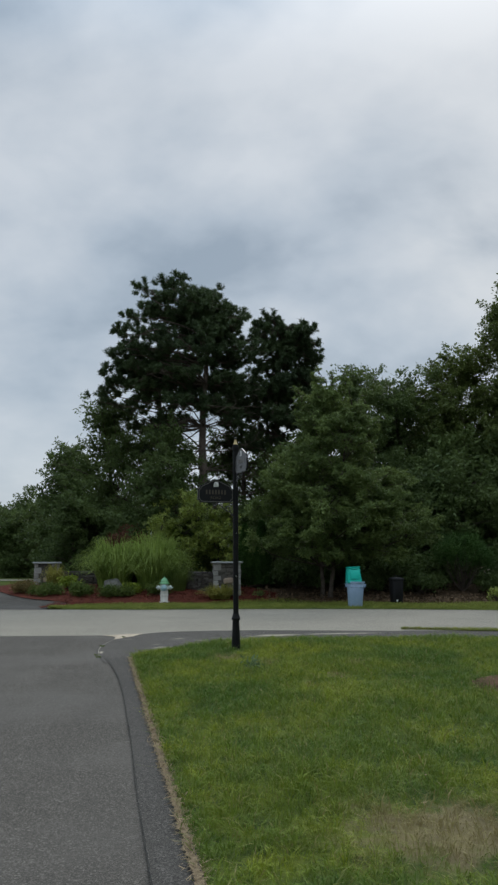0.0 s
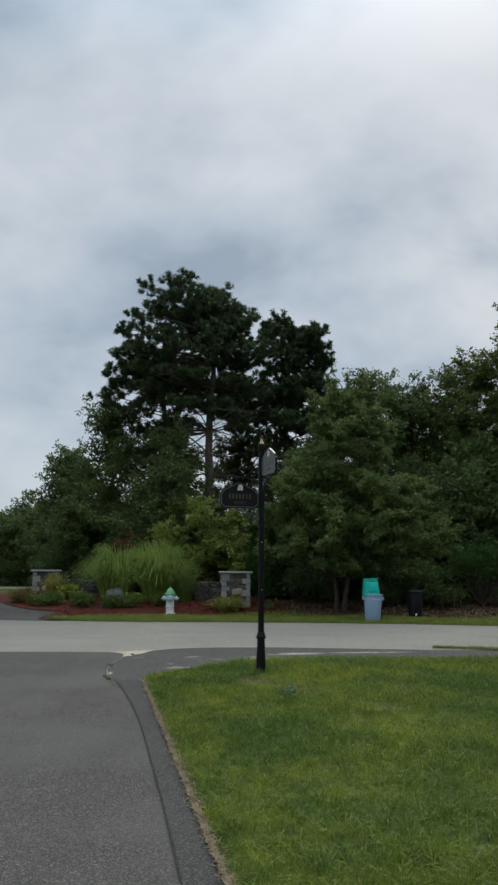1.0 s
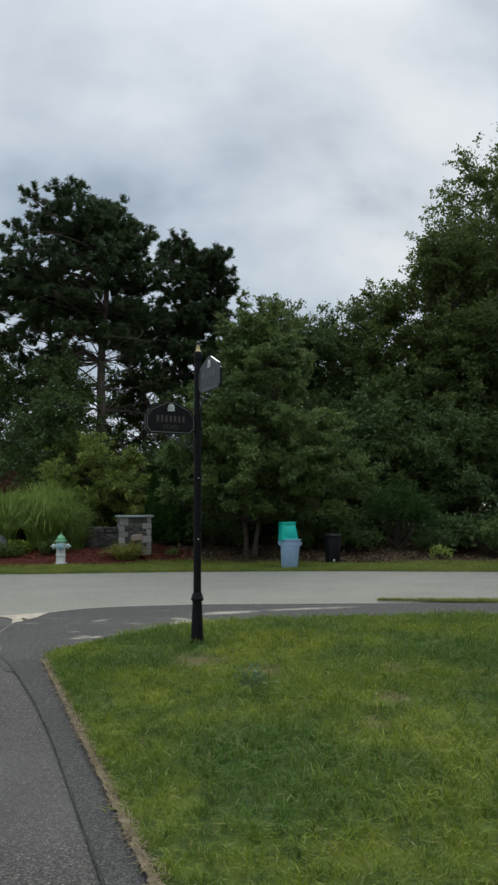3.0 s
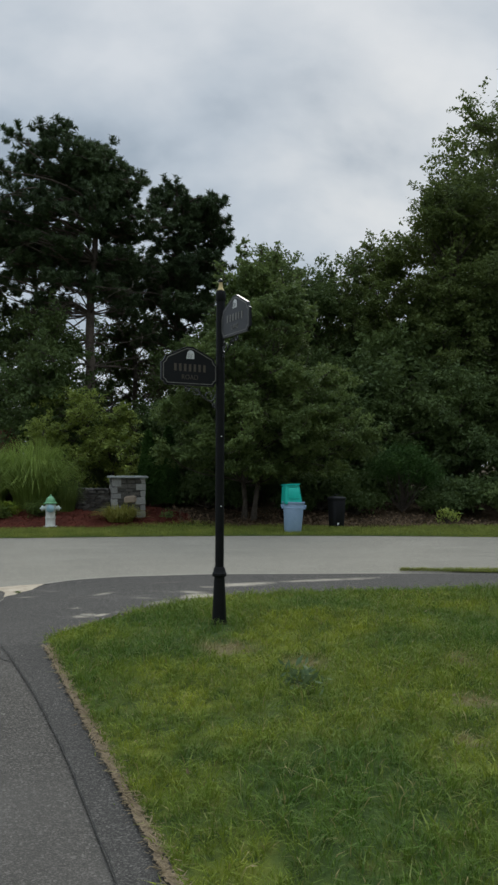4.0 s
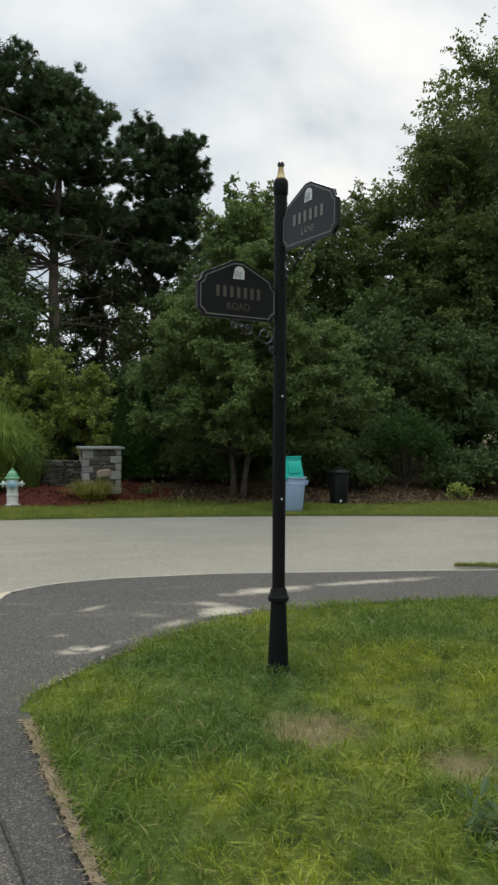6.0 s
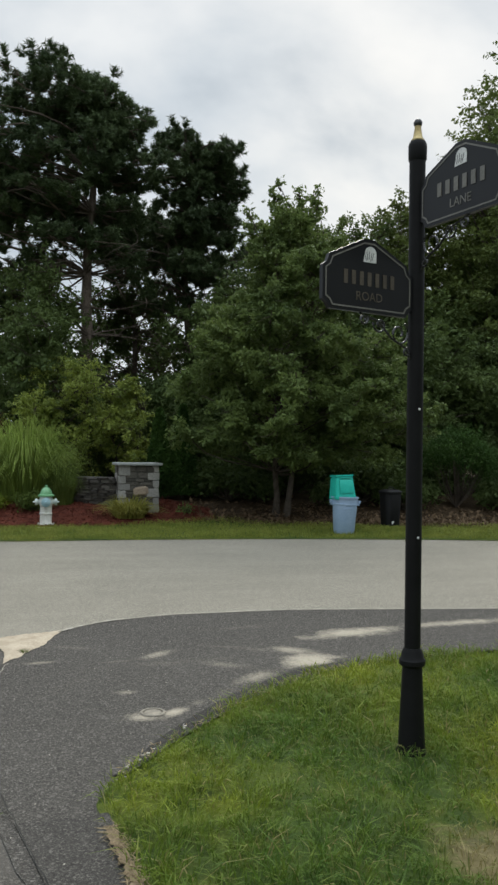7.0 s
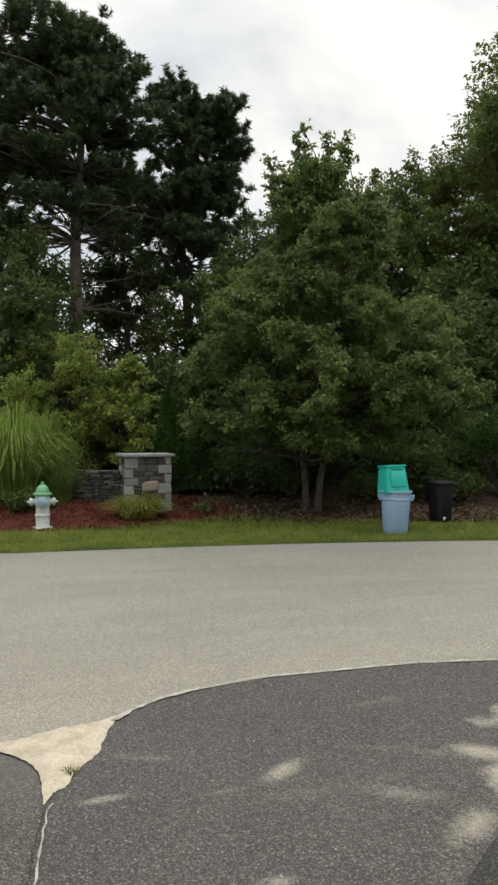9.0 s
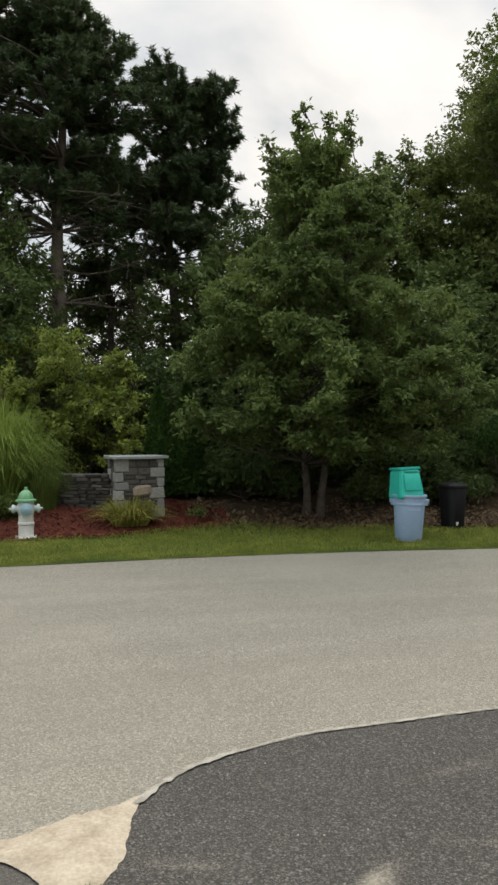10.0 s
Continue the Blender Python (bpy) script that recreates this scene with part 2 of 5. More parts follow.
def lawn_material(name, blade):
    n = Nodes(name)
    broad = n.range(n.noise(0.75, 4, 0.6, dist=0.5), 0.38, 0.62)
    mid = n.range(n.noise(2.6, 5, 0.68), 0.36, 0.64)
    col = n.mix(broad, (0.078, 0.150, 0.018), (0.315, 0.350, 0.032))
    col = n.mix(n.math("MULTIPLY", mid, 0.7), col, (0.050, 0.105, 0.022))
    col = n.mix(n.range(n.noise(9.0, 4, 0.7), 0.52, 0.70, 0.0, 0.5), col, (0.24, 0.235, 0.05))
    col = n.mix(n.range(n.noise(8.0, 4, 0.7), 0.5, 0.62, 0.0, 0.75), col, (0.030, 0.075, 0.014))
    # worn, strawy ground towards the near verge, and small bald spots
    sep = n.add("ShaderNodeSeparateXYZ")
    n.link(n.pos, sep.inputs[0])
    spots = None
    for x, y, r in BALD:
        dx, dy = n.math("SUBTRACT", sep.outputs[0], x), n.math("SUBTRACT", sep.outputs[1], y)
        d = n.math("DIVIDE", n.math("SQRT", n.math("ADD", n.math("MULTIPLY", dx, dx), n.math("MULTIPLY", dy, dy))), r)
        d = n.math("ADD", d, n.math("MULTIPLY", n.math("SUBTRACT", n.noise(5.5, 5, 0.7), 0.5), 3.0))
        b = n.range(d, 1.1, 0.5)
        spots = b if spots is None else n.math("MAXIMUM", spots, b)
    if blade:
        isl = n.add("ShaderNodeNewGeometry").outputs["Random Per Island"]
        col = n.mix(n.math("MULTIPLY", isl, 0.35), col, (0.19, 0.25, 0.045))
        col = n.mix(n.range(isl, 0.90, 1.0), col, (0.27, 0.23, 0.10))
        col = n.mix(n.math("MULTIPLY", spots, 0.8), col, (0.27, 0.215, 0.11))
        n.done(col, 0.65, 0.0, 0.1)
        tr = n.add("ShaderNodeBsdfTranslucent")
        n.link(col, tr.inputs[0])
        ms = n.add("ShaderNodeMixShader")
        ms.inputs[0].default_value = 0.3
        n.link(n.b.outputs[0], ms.inputs[1])
        n.link(tr.outputs[0], ms.inputs[2])
        n.link(ms.outputs[0], n.t.nodes["Material Output"].inputs[0])
        return n.mat
    soil = n.mix(n.noise(22, 4, 0.6), (0.11, 0.082, 0.045), (0.25, 0.195, 0.115))
    # the shade between blades is put into the sheet's colour
    col = n.mix(0.6, col, (0.035, 0.040, 0.016))
    col = n.mix(n.math("MULTIPLY", spots, 0.75), col, soil)
    n.bump(n.noise(40, 4, 0.7), 0.7, 0.02)
    return n.done(col, 0.95, 0.0, 0.1)


M_LAWN, M_BLADE = lawn_material("shaded_lawn_soil", False), lawn_material("grass_blade", True)
M_LITTER = plain("leaf_litter", (0.030, 0.021, 0.013), (0.085, 0.058, 0.033), 0.95, 1.2, 35, 0.8, 0.03, spec=0.1)
M_MULCH = plain("red_mulch", (0.065, 0.019, 0.012), (0.15, 0.044, 0.028), 0.95, 5, 30, 1.0, 0.05, spec=0.15)
M_BARKMULCH = plain("brown_mulch", (0.05, 0.03, 0.018), (0.13, 0.075, 0.045), 0.95, 6, 40, 0.9, 0.03, spec=0.1)
M_CHIP = foliage("mulch_chip", (0.055, 0.016, 0.010), (0.20, 0.058, 0.036), 0.9, 0.0, 4.0, 0.15)
M_DEADLEAF = foliage("dead_leaf", (0.06, 0.038, 0.022), (0.21, 0.145, 0.085), 0.8, 0.1, 1.0, 0.2)
M_VERGESOIL = plain("dry_tan_soil", (0.085, 0.062, 0.038), (0.24, 0.185, 0.12), 0.95, 7, 50, 0.8, 0.012, spec=0.1)
M_SAND = plain("pale_sand", (0.33, 0.27, 0.195), (0.50, 0.425, 0.325), 0.95, 9, 60, 0.5, 0.006, spec=0.1)
M_STRAW = foliage("dead_grass", (0.13, 0.10, 0.055), (0.36, 0.28, 0.17), 0.9, 0.1, 3.0, 0.15)
M_SEAM = plain("dusty_joint", (0.19, 0.175, 0.145), (0.44, 0.405, 0.34), 0.95, 14, 120, 0.3, 0.003, spec=0.1)
M_CRACK = plain("open_joint", (0.02, 0.02, 0.02), (0.05, 0.05, 0.045), 0.95, 8, 120, 0.3, 0.003, spec=0.1)
M_PINE = foliage("pine_needles", (0.033, 0.054, 0.026), (0.095, 0.135, 0.054), 0.6, 0.12, 0.6, 0.2)
M_OAK = foliage("oak_leaves", (0.042, 0.072, 0.023), (0.168, 0.222, 0.064), 0.55, 0.3, 0.9, 0.18)
M_OAK2 = foliage("wood_leaves", (0.036, 0.062, 0.021), (0.115, 0.157, 0.047), 0.58, 0.28, 0.35, 0.15)
M_OAK3 = foliage("tall_oak_leaves", (0.038, 0.062, 0.018), (0.132, 0.166, 0.043), 0.58, 0.28, 0.3, 0.15)
M_YELLOW = foliage("yellow_green_leaves", (0.038, 0.075, 0.02), (0.36, 0.415, 0.08), 0.5, 0.28, 1.3, 0.3)
M_REED = foliage("reed_blades", (0.07, 0.115, 0.02), (0.33, 0.42, 0.1), 0.5, 0.25, 1.5)
M_VERGE = foliage("verge_blade", (0.075, 0.125, 0.020), (0.30, 0.31, 0.075), 0.65, 0.3, 2.2, 0.1)
M_LILY = foliage("lily_blades", (0.10, 0.12, 0.02), (0.34, 0.31, 0.08), 0.5, 0.25, 2.0)
M_BOX = foliage("low_shrub_leaves", (0.039, 0.072, 0.018), (0.140, 0.182, 0.042), 0.5, 0.2, 2.0)
M_RUSTY = foliage("rusty_shrub_leaves", (0.05, 0.062, 0.02), (0.22, 0.15, 0.06), 0.6, 0.2, 3.0)
M_WEED = foliage("grey_green_weed_leaves", (0.06, 0.10, 0.04), (0.16, 0.22, 0.10), 0.6, 0.2, 4.0, 0.15)
M_HOSTA = foliage("hosta_leaves", (0.09, 0.15, 0.02), (0.28, 0.33, 0.05), 0.45, 0.25, 2.0)
M_THUJA = foliage("arborvitae_spray", (0.02, 0.048, 0.012), (0.06, 0.115, 0.024), 0.6, 0.1, 1.5)
M_RUST = foliage("russet_leaves", (0.06, 0.03, 0.02), (0.20, 0.10, 0.06), 0.6, 0.2, 1.5)
M_BARK = plain("grey_bark", (0.045, 0.036, 0.028), (0.12, 0.10, 0.08), 0.95, 5, 30, 0.9, 0.02, spec=0.1)
M_PINEBARK = plain("pine_bark", (0.055, 0.044, 0.036), (0.15, 0.12, 0.095), 0.95, 4, 25, 0.9, 0.03, spec=0.1)
M_BLACK = plain("black_enamel", (0.006, 0.006, 0.006), (0.011, 0.011, 0.011), 0.5, 8, 150, 0.05, 0.001, spec=0.13)
M_SIGN = plain("black_sign_face", (0.008, 0.008, 0.009), (0.010, 0.010, 0.011), 0.34, 8, 200, 0.03, 0.001, spec=0.32)
M_WROUGHT = plain("black_wrought_iron", (0.018, 0.018, 0.018), (0.032, 0.032, 0.031), 0.28, 12, 150, 0.1, 0.001, spec=0.6)
M_GOLD = plain("weathered_gilding", (0.38, 0.29, 0.13), (0.55, 0.44, 0.22), 0.5, 20, 90, 0.2, 0.002, 0.6)
M_LETTER = plain("dull_gold_letter", (0.065, 0.052, 0.038), (0.10, 0.082, 0.06), 0.55, 15, 90, 0.1, 0.001)
M_BORDER = plain("grey_border", (0.12, 0.115, 0.10), (0.19, 0.18, 0.16), 0.5, 15, 90, 0.1, 0.001)
M_WHITE = plain("white_emblem", (0.55, 0.55, 0.53), (0.72, 0.72, 0.70), 0.5, 15, 90, 0.1, 0.001)
M_HYD_W = plain("white_hydrant_paint", (0.56, 0.56, 0.50), (0.74, 0.74, 0.69), 0.45, 7, 60, 0.2, 0.002)
M_HYD_B = plain("pale_blue_hydrant_paint", (0.24, 0.40, 0.46), (0.36, 0.52, 0.56), 0.45, 7, 60, 0.2, 0.002)
M_HYD_P = plain("worn_mint_paint", (0.42, 0.50, 0.47), (0.58, 0.64, 0.61), 0.5, 7, 60, 0.2, 0.002)
M_HYD_G = plain("green_bonnet_paint", (0.10, 0.29, 0.13), (0.20, 0.42, 0.22), 0.45, 7, 60, 0.2, 0.002)
M_CAN = plain("grey_blue_plastic", (0.26, 0.375, 0.53), (0.33, 0.445, 0.60), 0.5, 4, 110, 0.12, 0.002)
M_TEAL = plain("teal_plastic", (0.012, 0.42, 0.33), (0.020, 0.52, 0.41), 0.42, 5, 110, 0.1, 0.002)
M_BLACKCAN = plain("black_plastic", (0.008, 0.008, 0.009), (0.013, 0.013, 0.014), 0.6, 5, 110, 0.1, 0.002, spec=0.2)
M_GRANITE = plain("pale_granite", (0.17, 0.168, 0.155), (0.33, 0.32, 0.30), 0.85, 9, 70, 0.5, 0.006, per_piece=0.25)
M_FIELD = plain("dark_fieldstone", (0.042, 0.039, 0.035), (0.115, 0.105, 0.09), 0.85, 7, 45, 0.6, 0.01, per_piece=0.35)
M_BOULDER = plain("grey_boulder", (0.13, 0.125, 0.115), (0.28, 0.27, 0.25), 0.9, 4, 35, 0.6, 0.01, spec=0.15)
M_TAN = plain("tan_fieldstone", (0.25, 0.19, 0.135), (0.36, 0.29, 0.215), 0.85, 7, 45, 0.6, 0.01)
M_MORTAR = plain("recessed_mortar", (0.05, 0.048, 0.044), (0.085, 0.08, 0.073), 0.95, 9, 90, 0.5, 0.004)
M_CAP = plain("bluestone_cap", (0.22, 0.235, 0.225), (0.32, 0.335, 0.32), 0.8, 5, 60, 0.4, 0.004)
M_IRON = plain("cast_iron", (0.14, 0.125, 0.10), (0.30, 0.27, 0.215), 0.8, 12, 90, 0.4, 0.003, 0.2)
M_PEBBLE = plain("pale_pebble", (0.26, 0.245, 0.21), (0.46, 0.43, 0.38), 0.85, 20, 120, 0.3, 0.002, per_piece=0.2)


# ---- mesh helpers ----
def mesh_of(name, verts, faces, material, smooth=False):
    """A mesh from arrays; all faces have the same number of corners."""
    verts, faces = np.asarray(verts, np.float32), np.asarray(faces, np.int32)
    me = bpy.data.meshes.new(name)
    k = faces.shape[1]
    me.vertices.add(len(verts))
    me.vertices.foreach_set("co", verts.ravel())
    me.loops.add(faces.size)
    me.loops.foreach_set("vertex_index", faces.ravel())
    me.polygons.add(len(faces))
    me.polygons.foreach_set("loop_start", np.arange(0, faces.size, k, dtype=np.int32))
    me.polygons.foreach_set("use_smooth", np.full(len(faces), smooth))
    me.materials.append(material)
    me.update(calc_edges=True)
    me.validate()
    return me


def part(name, bm, material, parent=None, label="", smooth=True, m=None):
    """Links a bmesh, or a mesh, as one object under its thing."""
    if isinstance(bm, bpy.types.Mesh):
        me = bm
    else:
        bmesh.ops.recalc_face_normals(bm, faces=bm.faces)
        me = bpy.data.meshes.new(name)
        bm.to_mesh(me)
        bm.free()
        me.materials.append(material)
        if smooth:
            me.polygons.foreach_set("use_smooth", [True] * len(me.polygons))
            me.set_sharp_from_angle(angle=radians(38))
    ob = new(name, me)
    ob.parent = parent
    if m is not None:
        ob.matrix_local = m
    if label:
        ob["label"] = label
    return ob


def thing(name, label, category, m=None, group="", kind=""):
    ob = new(name)
    ob.empty_display_size = 0.1
    if m is not None:
        ob.matrix_world = m
    return tagged(ob, label, category, group, kind)


def box(bm, m, sx, sy, sz, bevel=0.0, seg=1):
    r = bmesh.ops.create_cube(bm, size=1, matrix=m @ Matrix.Diagonal((sx, sy, sz, 1)))
    if bevel:
        edges = list({e for v in r["verts"] for e in v.link_edges})
        bmesh.ops.bevel(bm, geom=edges, offset=bevel, segments=seg, affect="EDGES", profile=0.5)
    return bm


def lathe(bm, profile, segs=24, m=Matrix(), closed=True, squash=None):
    """Turns a profile of (radius, height) round z. squash(a) scales the radius by direction."""
    rings = []
    for r, z in profile:
        ring = []
        for i in range(segs):
            a = 2 * math.pi * i / segs
            k = squash(a) if squash else 1.0
            ring.append(bm.verts.new(m @ Vector((r * k * math.cos(a), r * k * math.sin(a), z))))
        rings.append(ring)
    for a, b in zip(rings, rings[1:]):
        for i in range(segs):
            bm.faces.new((a[i], a[(i + 1) % segs], b[(i + 1) % segs], b[i]))
    if closed:
        bm.faces.new(rings[0][::-1])
        bm.faces.new(rings[-1])
    return bm


def tube_arrays(path, radii, segs=7):
    """Vertices and quads of a tapered tube along a path."""
    path = np.asarray(path, float)
    d = np.gradient(path, axis=0)
    d /= np.linalg.norm(d, axis=1)[:, None] + 1e-9
    ref = np.where(np.abs(d[:, 2:3]) > 0.9, np.array([[1.0, 0, 0]]), np.array([[0, 0, 1.0]]))
    u = np.cross(d, ref)
    u /= np.linalg.norm(u, axis=1)[:, None] + 1e-9
    v = np.cross(d, u)
    a = np.linspace(0, 2 * np.pi, segs, endpoint=False)
    ring = np.cos(a)[None, :, None] * u[:, None, :] + np.sin(a)[None, :, None] * v[:, None, :]
    verts = (path[:, None, :] + ring * np.asarray(radii)[:, None, None]).reshape(-1, 3)
    i, j = np.meshgrid(np.arange(len(path) - 1), np.arange(segs), indexing="ij")
    j2 = (j + 1) % segs
    faces = np.stack([i * segs + j, i * segs + j2, (i + 1) * segs + j2, (i + 1) * segs + j], -1).reshape(-1, 4)
    return verts, faces


class Heap:
    """Collects arrays of vertices and faces into one mesh."""

    def __init__(self):
        self.v, self.f, self.n = [], [], 0

    def add(self, v, f):
        self.v.append(v)
        self.f.append(np.asarray(f) + self.n)
        self.n += len(v)

    def mesh(self, name, material, smooth=False):
        return mesh_of(name, np.concatenate(self.v), np.concatenate(self.f), material, smooth)


def tube(bm, path, r, segs=8):
    v, f = tube_arrays(path, np.full(len(path), r) if np.isscalar(r) else r, segs)
    vs = [bm.verts.new(p) for p in v]
    for q in f:
        bm.faces.new([vs[k] for k in q])
    bm.faces.new(vs[:segs][::-1])
    bm.faces.new(vs[-segs:])
    return bm


def unit(a):
    return a / (np.linalg.norm(a, axis=-1, keepdims=True) + 1e-9)


def leaf_arrays(rng, at, length, width, up=0.5, droop=0.0):
    """One small folded leaf at every place."""
    n = len(at)
    normal = unit(rng.normal(size=(n, 3)) + np.array([0, 0, up * 2.2]))
    along = unit(np.cross(normal, rng.normal(size=(n, 3))))
    along[:, 2] -= droop
    along = unit(along)
    side = unit(np.cross(normal, along))
    k = rng.uniform(0.65, 1.35, (n, 1))
    l, w = length * k, width * k
    a = at
    c = at + along * l
    mid = at + along * l * 0.5 - normal * w * 0.18
    v = np.stack([a, mid + side * w * 0.5, c, mid - side * w * 0.5], 1).reshape(-1, 3)
    return v, np.arange(4 * n).reshape(-1, 4)


def ground_z(x, y):
    """The verge rises gently behind the far side of the road."""
    x, y = np.asarray(x, float), np.asarray(y, float)
    t = np.clip((y - 22.9 + 0.03 * np.clip(x, 0, 12) ** 1.3 * 0.4) / 3.2, 0, 1)
    return 0.42 * t * t * (3 - 2 * t)


def far_edge(x):
    x = np.asarray(x, float)
    k = np.clip(x + 1.0, 0, 14)
    return 20.98 - 0.02 * k * k - 0.5 * np.clip(x - 13, 0, None) + 0.16 * np.clip(-x - 2.5, 0, None)


def near_edge(x):
    x = np.asarray(x, float)
    k = np.clip(x - 0.3, 0, 14)
    return 15.02 - 0.02 * k * k - 0.5 * np.clip(x - 14, 0, None)


def lane_edge(y):
    return -0.36 - (np.asarray(y, float) - 3.35) * 0.156


CORNER = ([-1.64, -1.5, -1.15, -0.8, -0.55, -0.1, 0.3, 0.95, 1.7, 3.2, 6.0, 30.0], [11.0, 11.36, 11.86, 12.26, 12.52, 12.88, 13.03, 13.2, 13.24, 13.03, 12.5, 2.0])


def lawn_front(x):
    return np.interp(x, CORNER[0], CORNER[1])


def lawn_back(x):
    return np.maximum(-9.0, 3.35 - (np.asarray(x, float) + 0.36) / 0.156)


def lawn_z(x, y):
    x, y = np.asarray(x, float), np.asarray(y, float)
    d = np.minimum((x - lane_edge(y)) * 0.98, (lawn_front(x) - y) * 0.75)
    return 0.012 + 0.07 * np.clip(d / 0.9, 0, 1) ** 0.7


def sheet(name, xs, lo, hi, rows, height, material, thick=0.0):
    """A ground sheet between two curves y = lo(x) and y = hi(x)."""
    xs = np.asarray(xs, float)
    a, b = np.asarray([lo(x) for x in xs], float), np.asarray([hi(x) for x in xs], float)
    t = np.linspace(0, 1, rows)
    X = np.repeat(xs[:, None], rows, 1)
    Y = a[:, None] + (b - a)[:, None] * t[None]
    Z = height(X, Y) * np.ones_like(X)
    v = np.stack([X, Y, Z], -1).reshape(-1, 3)
    i, j = np.meshgrid(np.arange(len(xs) - 1), np.arange(rows - 1), indexing="ij")
    f = np.stack([i * rows + j, (i + 1) * rows + j, (i + 1) * rows + j + 1, i * rows + j + 1], -1).reshape(-1, 4)
    return new(name, mesh_of(name, v, f, material, True))


def ribbon(name, path, width, z, material, rng, rough=0.4, steps=60):
    """A thin uneven strip along a line of the ground."""
    p = np.asarray(path, float)
    s = np.concatenate([[0], np.cumsum(np.linalg.norm(np.diff(p, axis=0), axis=1))])
    u = np.linspace(0, s[-1], steps)
    c = np.stack([np.interp(u, s, p[:, 0]), np.interp(u, s, p[:, 1])], 1)
    c += rng.normal(0, 0.003, c.shape)
    d = unit(np.gradient(c, axis=0))
    nrm = np.stack([-d[:, 1], d[:, 0]], 1)
    w = width * 0.5 * np.clip(1 + rng.normal(0, rough, (steps, 2)), 0.12, 2.5)
    l, r = c + nrm * w[:, :1], c - nrm * w[:, 1:]
    zz = np.full((steps, 1), z)
    v = np.concatenate([np.hstack([l, zz]), np.hstack([r, zz])])
    i = np.arange(steps - 1)
    return new(name, mesh_of(name, v, np.stack([i, i + 1, i + 1 + steps, i + steps], 1), material))


# ---- ground ----
RNG = np.random.default_rng(7)
gx = np.concatenate([np.linspace(-2500, -60, 12), np.linspace(-50, 50, 70), np.linspace(60, 2500, 12)])
gy = np.concatenate([np.linspace(-2500, -40, 12), np.linspace(-30, 20, 20), np.linspace(20.5, 60, 70), np.linspace(80, 2500, 12)])
GX, GY = np.meshgrid(gx, gy, indexing="ij")
GZ = ground_z(GX, GY) - 0.03
gi, gj = np.meshgrid(np.arange(len(gx) - 1), np.arange(len(gy) - 1), indexing="ij")
K = len(gy)
tagged(new("ground", mesh_of("ground", np.stack([GX, GY, GZ], -1).reshape(-1, 3), np.stack([gi * K + gj, (gi + 1) * K + gj, (gi + 1) * K + gj + 1, gi * K + gj + 1], -1).reshape(-1, 4), M_LITTER, True)),
       "brown leaf-littered woodland soil around the road", "ground", kind="structure")

xs = np.concatenate([np.linspace(-40, -8, 12), np.linspace(-7.5, 14, 90), np.linspace(15, 40, 12)])
tagged(sheet("road", xs, lambda x: near_edge(x) - 0.9, far_edge, 14, lambda X, Y: 0.0 * X, M_ROAD), "pale worn asphalt road with exposed chippings", "road", kind="structure")
tagged(sheet("road_lane", np.concatenate([np.linspace(-8.5, -1.66, 40), np.linspace(-1.64, 2.0, 50)]), lambda x: -12.0, lambda x: 14.28 if x < -1.65 else float(lawn_back(x)) + 0.35, 40, lambda X, Y: 0.004 + 0 * X, M_LANE),
       "mid-grey asphalt side lane joining the road", "road", kind="structure")


def apron_left(y):
    return np.interp(y, [10.6, 11.3, 11.9, 12.5, 13.1, 13.75, 14.3, 15.1], [-1.86, -2.02, -2.11, -2.17, -2.13, -2.05, -1.85, -1.2])


def apron_lo(x):
    return float(lawn_front(x)) - 0.3 if x > -1.5 else float(np.interp(x, [-2.17, -2.05, -1.85, -1.5], [12.45, 11.4, 10.6, 10.3]))


def apron_hi(x):
    if x < -1.3:
        return float(np.interp(x, [-2.17, -2.13, -2.05, -1.85, -1.72, -1.44, -1.3], [12.55, 13.1, 13.75, 14.19, 14.485, 14.72, 14.80]))
    return float(np.interp(x, [-1.3, -0.8, 0.3, 2.9], [14.80, 14.96, 15.01, 14.66])) if x < 2.9 else float(near_edge(x)) - 0.25


tagged(sheet("road_apron", np.concatenate([np.linspace(-2.17, -1.3, 24), np.linspace(-1.25, 30, 120)]), apron_lo, apron_hi, 30, lambda X, Y: 0.009 + 0 * X, M_APRON),
       "dark patched asphalt apron with pale sandy dust", "road", kind="structure")
SEAM = [(-0.10, 0.5), (-0.56, 3.35), (-0.78, 4.78), (-0.93, 5.85), (-1.15, 7.28), (-1.34, 8.5), (-1.55, 9.6), (-1.80, 10.7), (-1.98, 11.35)]


def edge_strip():
    ys = np.linspace(-9, 11.05, 90)
    inner = np.interp(ys, [p[1] for p in SEAM], [p[0] for p in SEAM])
    inner = np.where(ys < 0.5, lane_edge(ys) - 0.30, inner)
    outer = lane_edge(ys) + 0.03
    rows = 6
    t = np.linspace(0, 1, rows)
    X = inner[:, None] + (outer - inner)[:, None] * t
    Y = np.repeat(ys[:, None], rows, 1)
    Z = 0.013 + 0.012 * t[None] ** 2 + 0 * X
    i, j = np.meshgrid(np.arange(len(ys) - 1), np.arange(rows - 1), indexing="ij")
    f = np.stack([i * rows + j, i * rows + j + 1, (i + 1) * rows + j + 1, (i + 1) * rows + j], -1).reshape(-1, 4)
    return new("road_edge", mesh_of("road_edge", np.stack([X, Y, Z], -1).reshape(-1, 3), f, M_EDGE, True))


tagged(edge_strip(), "dark coarse asphalt berm along the lane edge", "road edge", kind="structure")

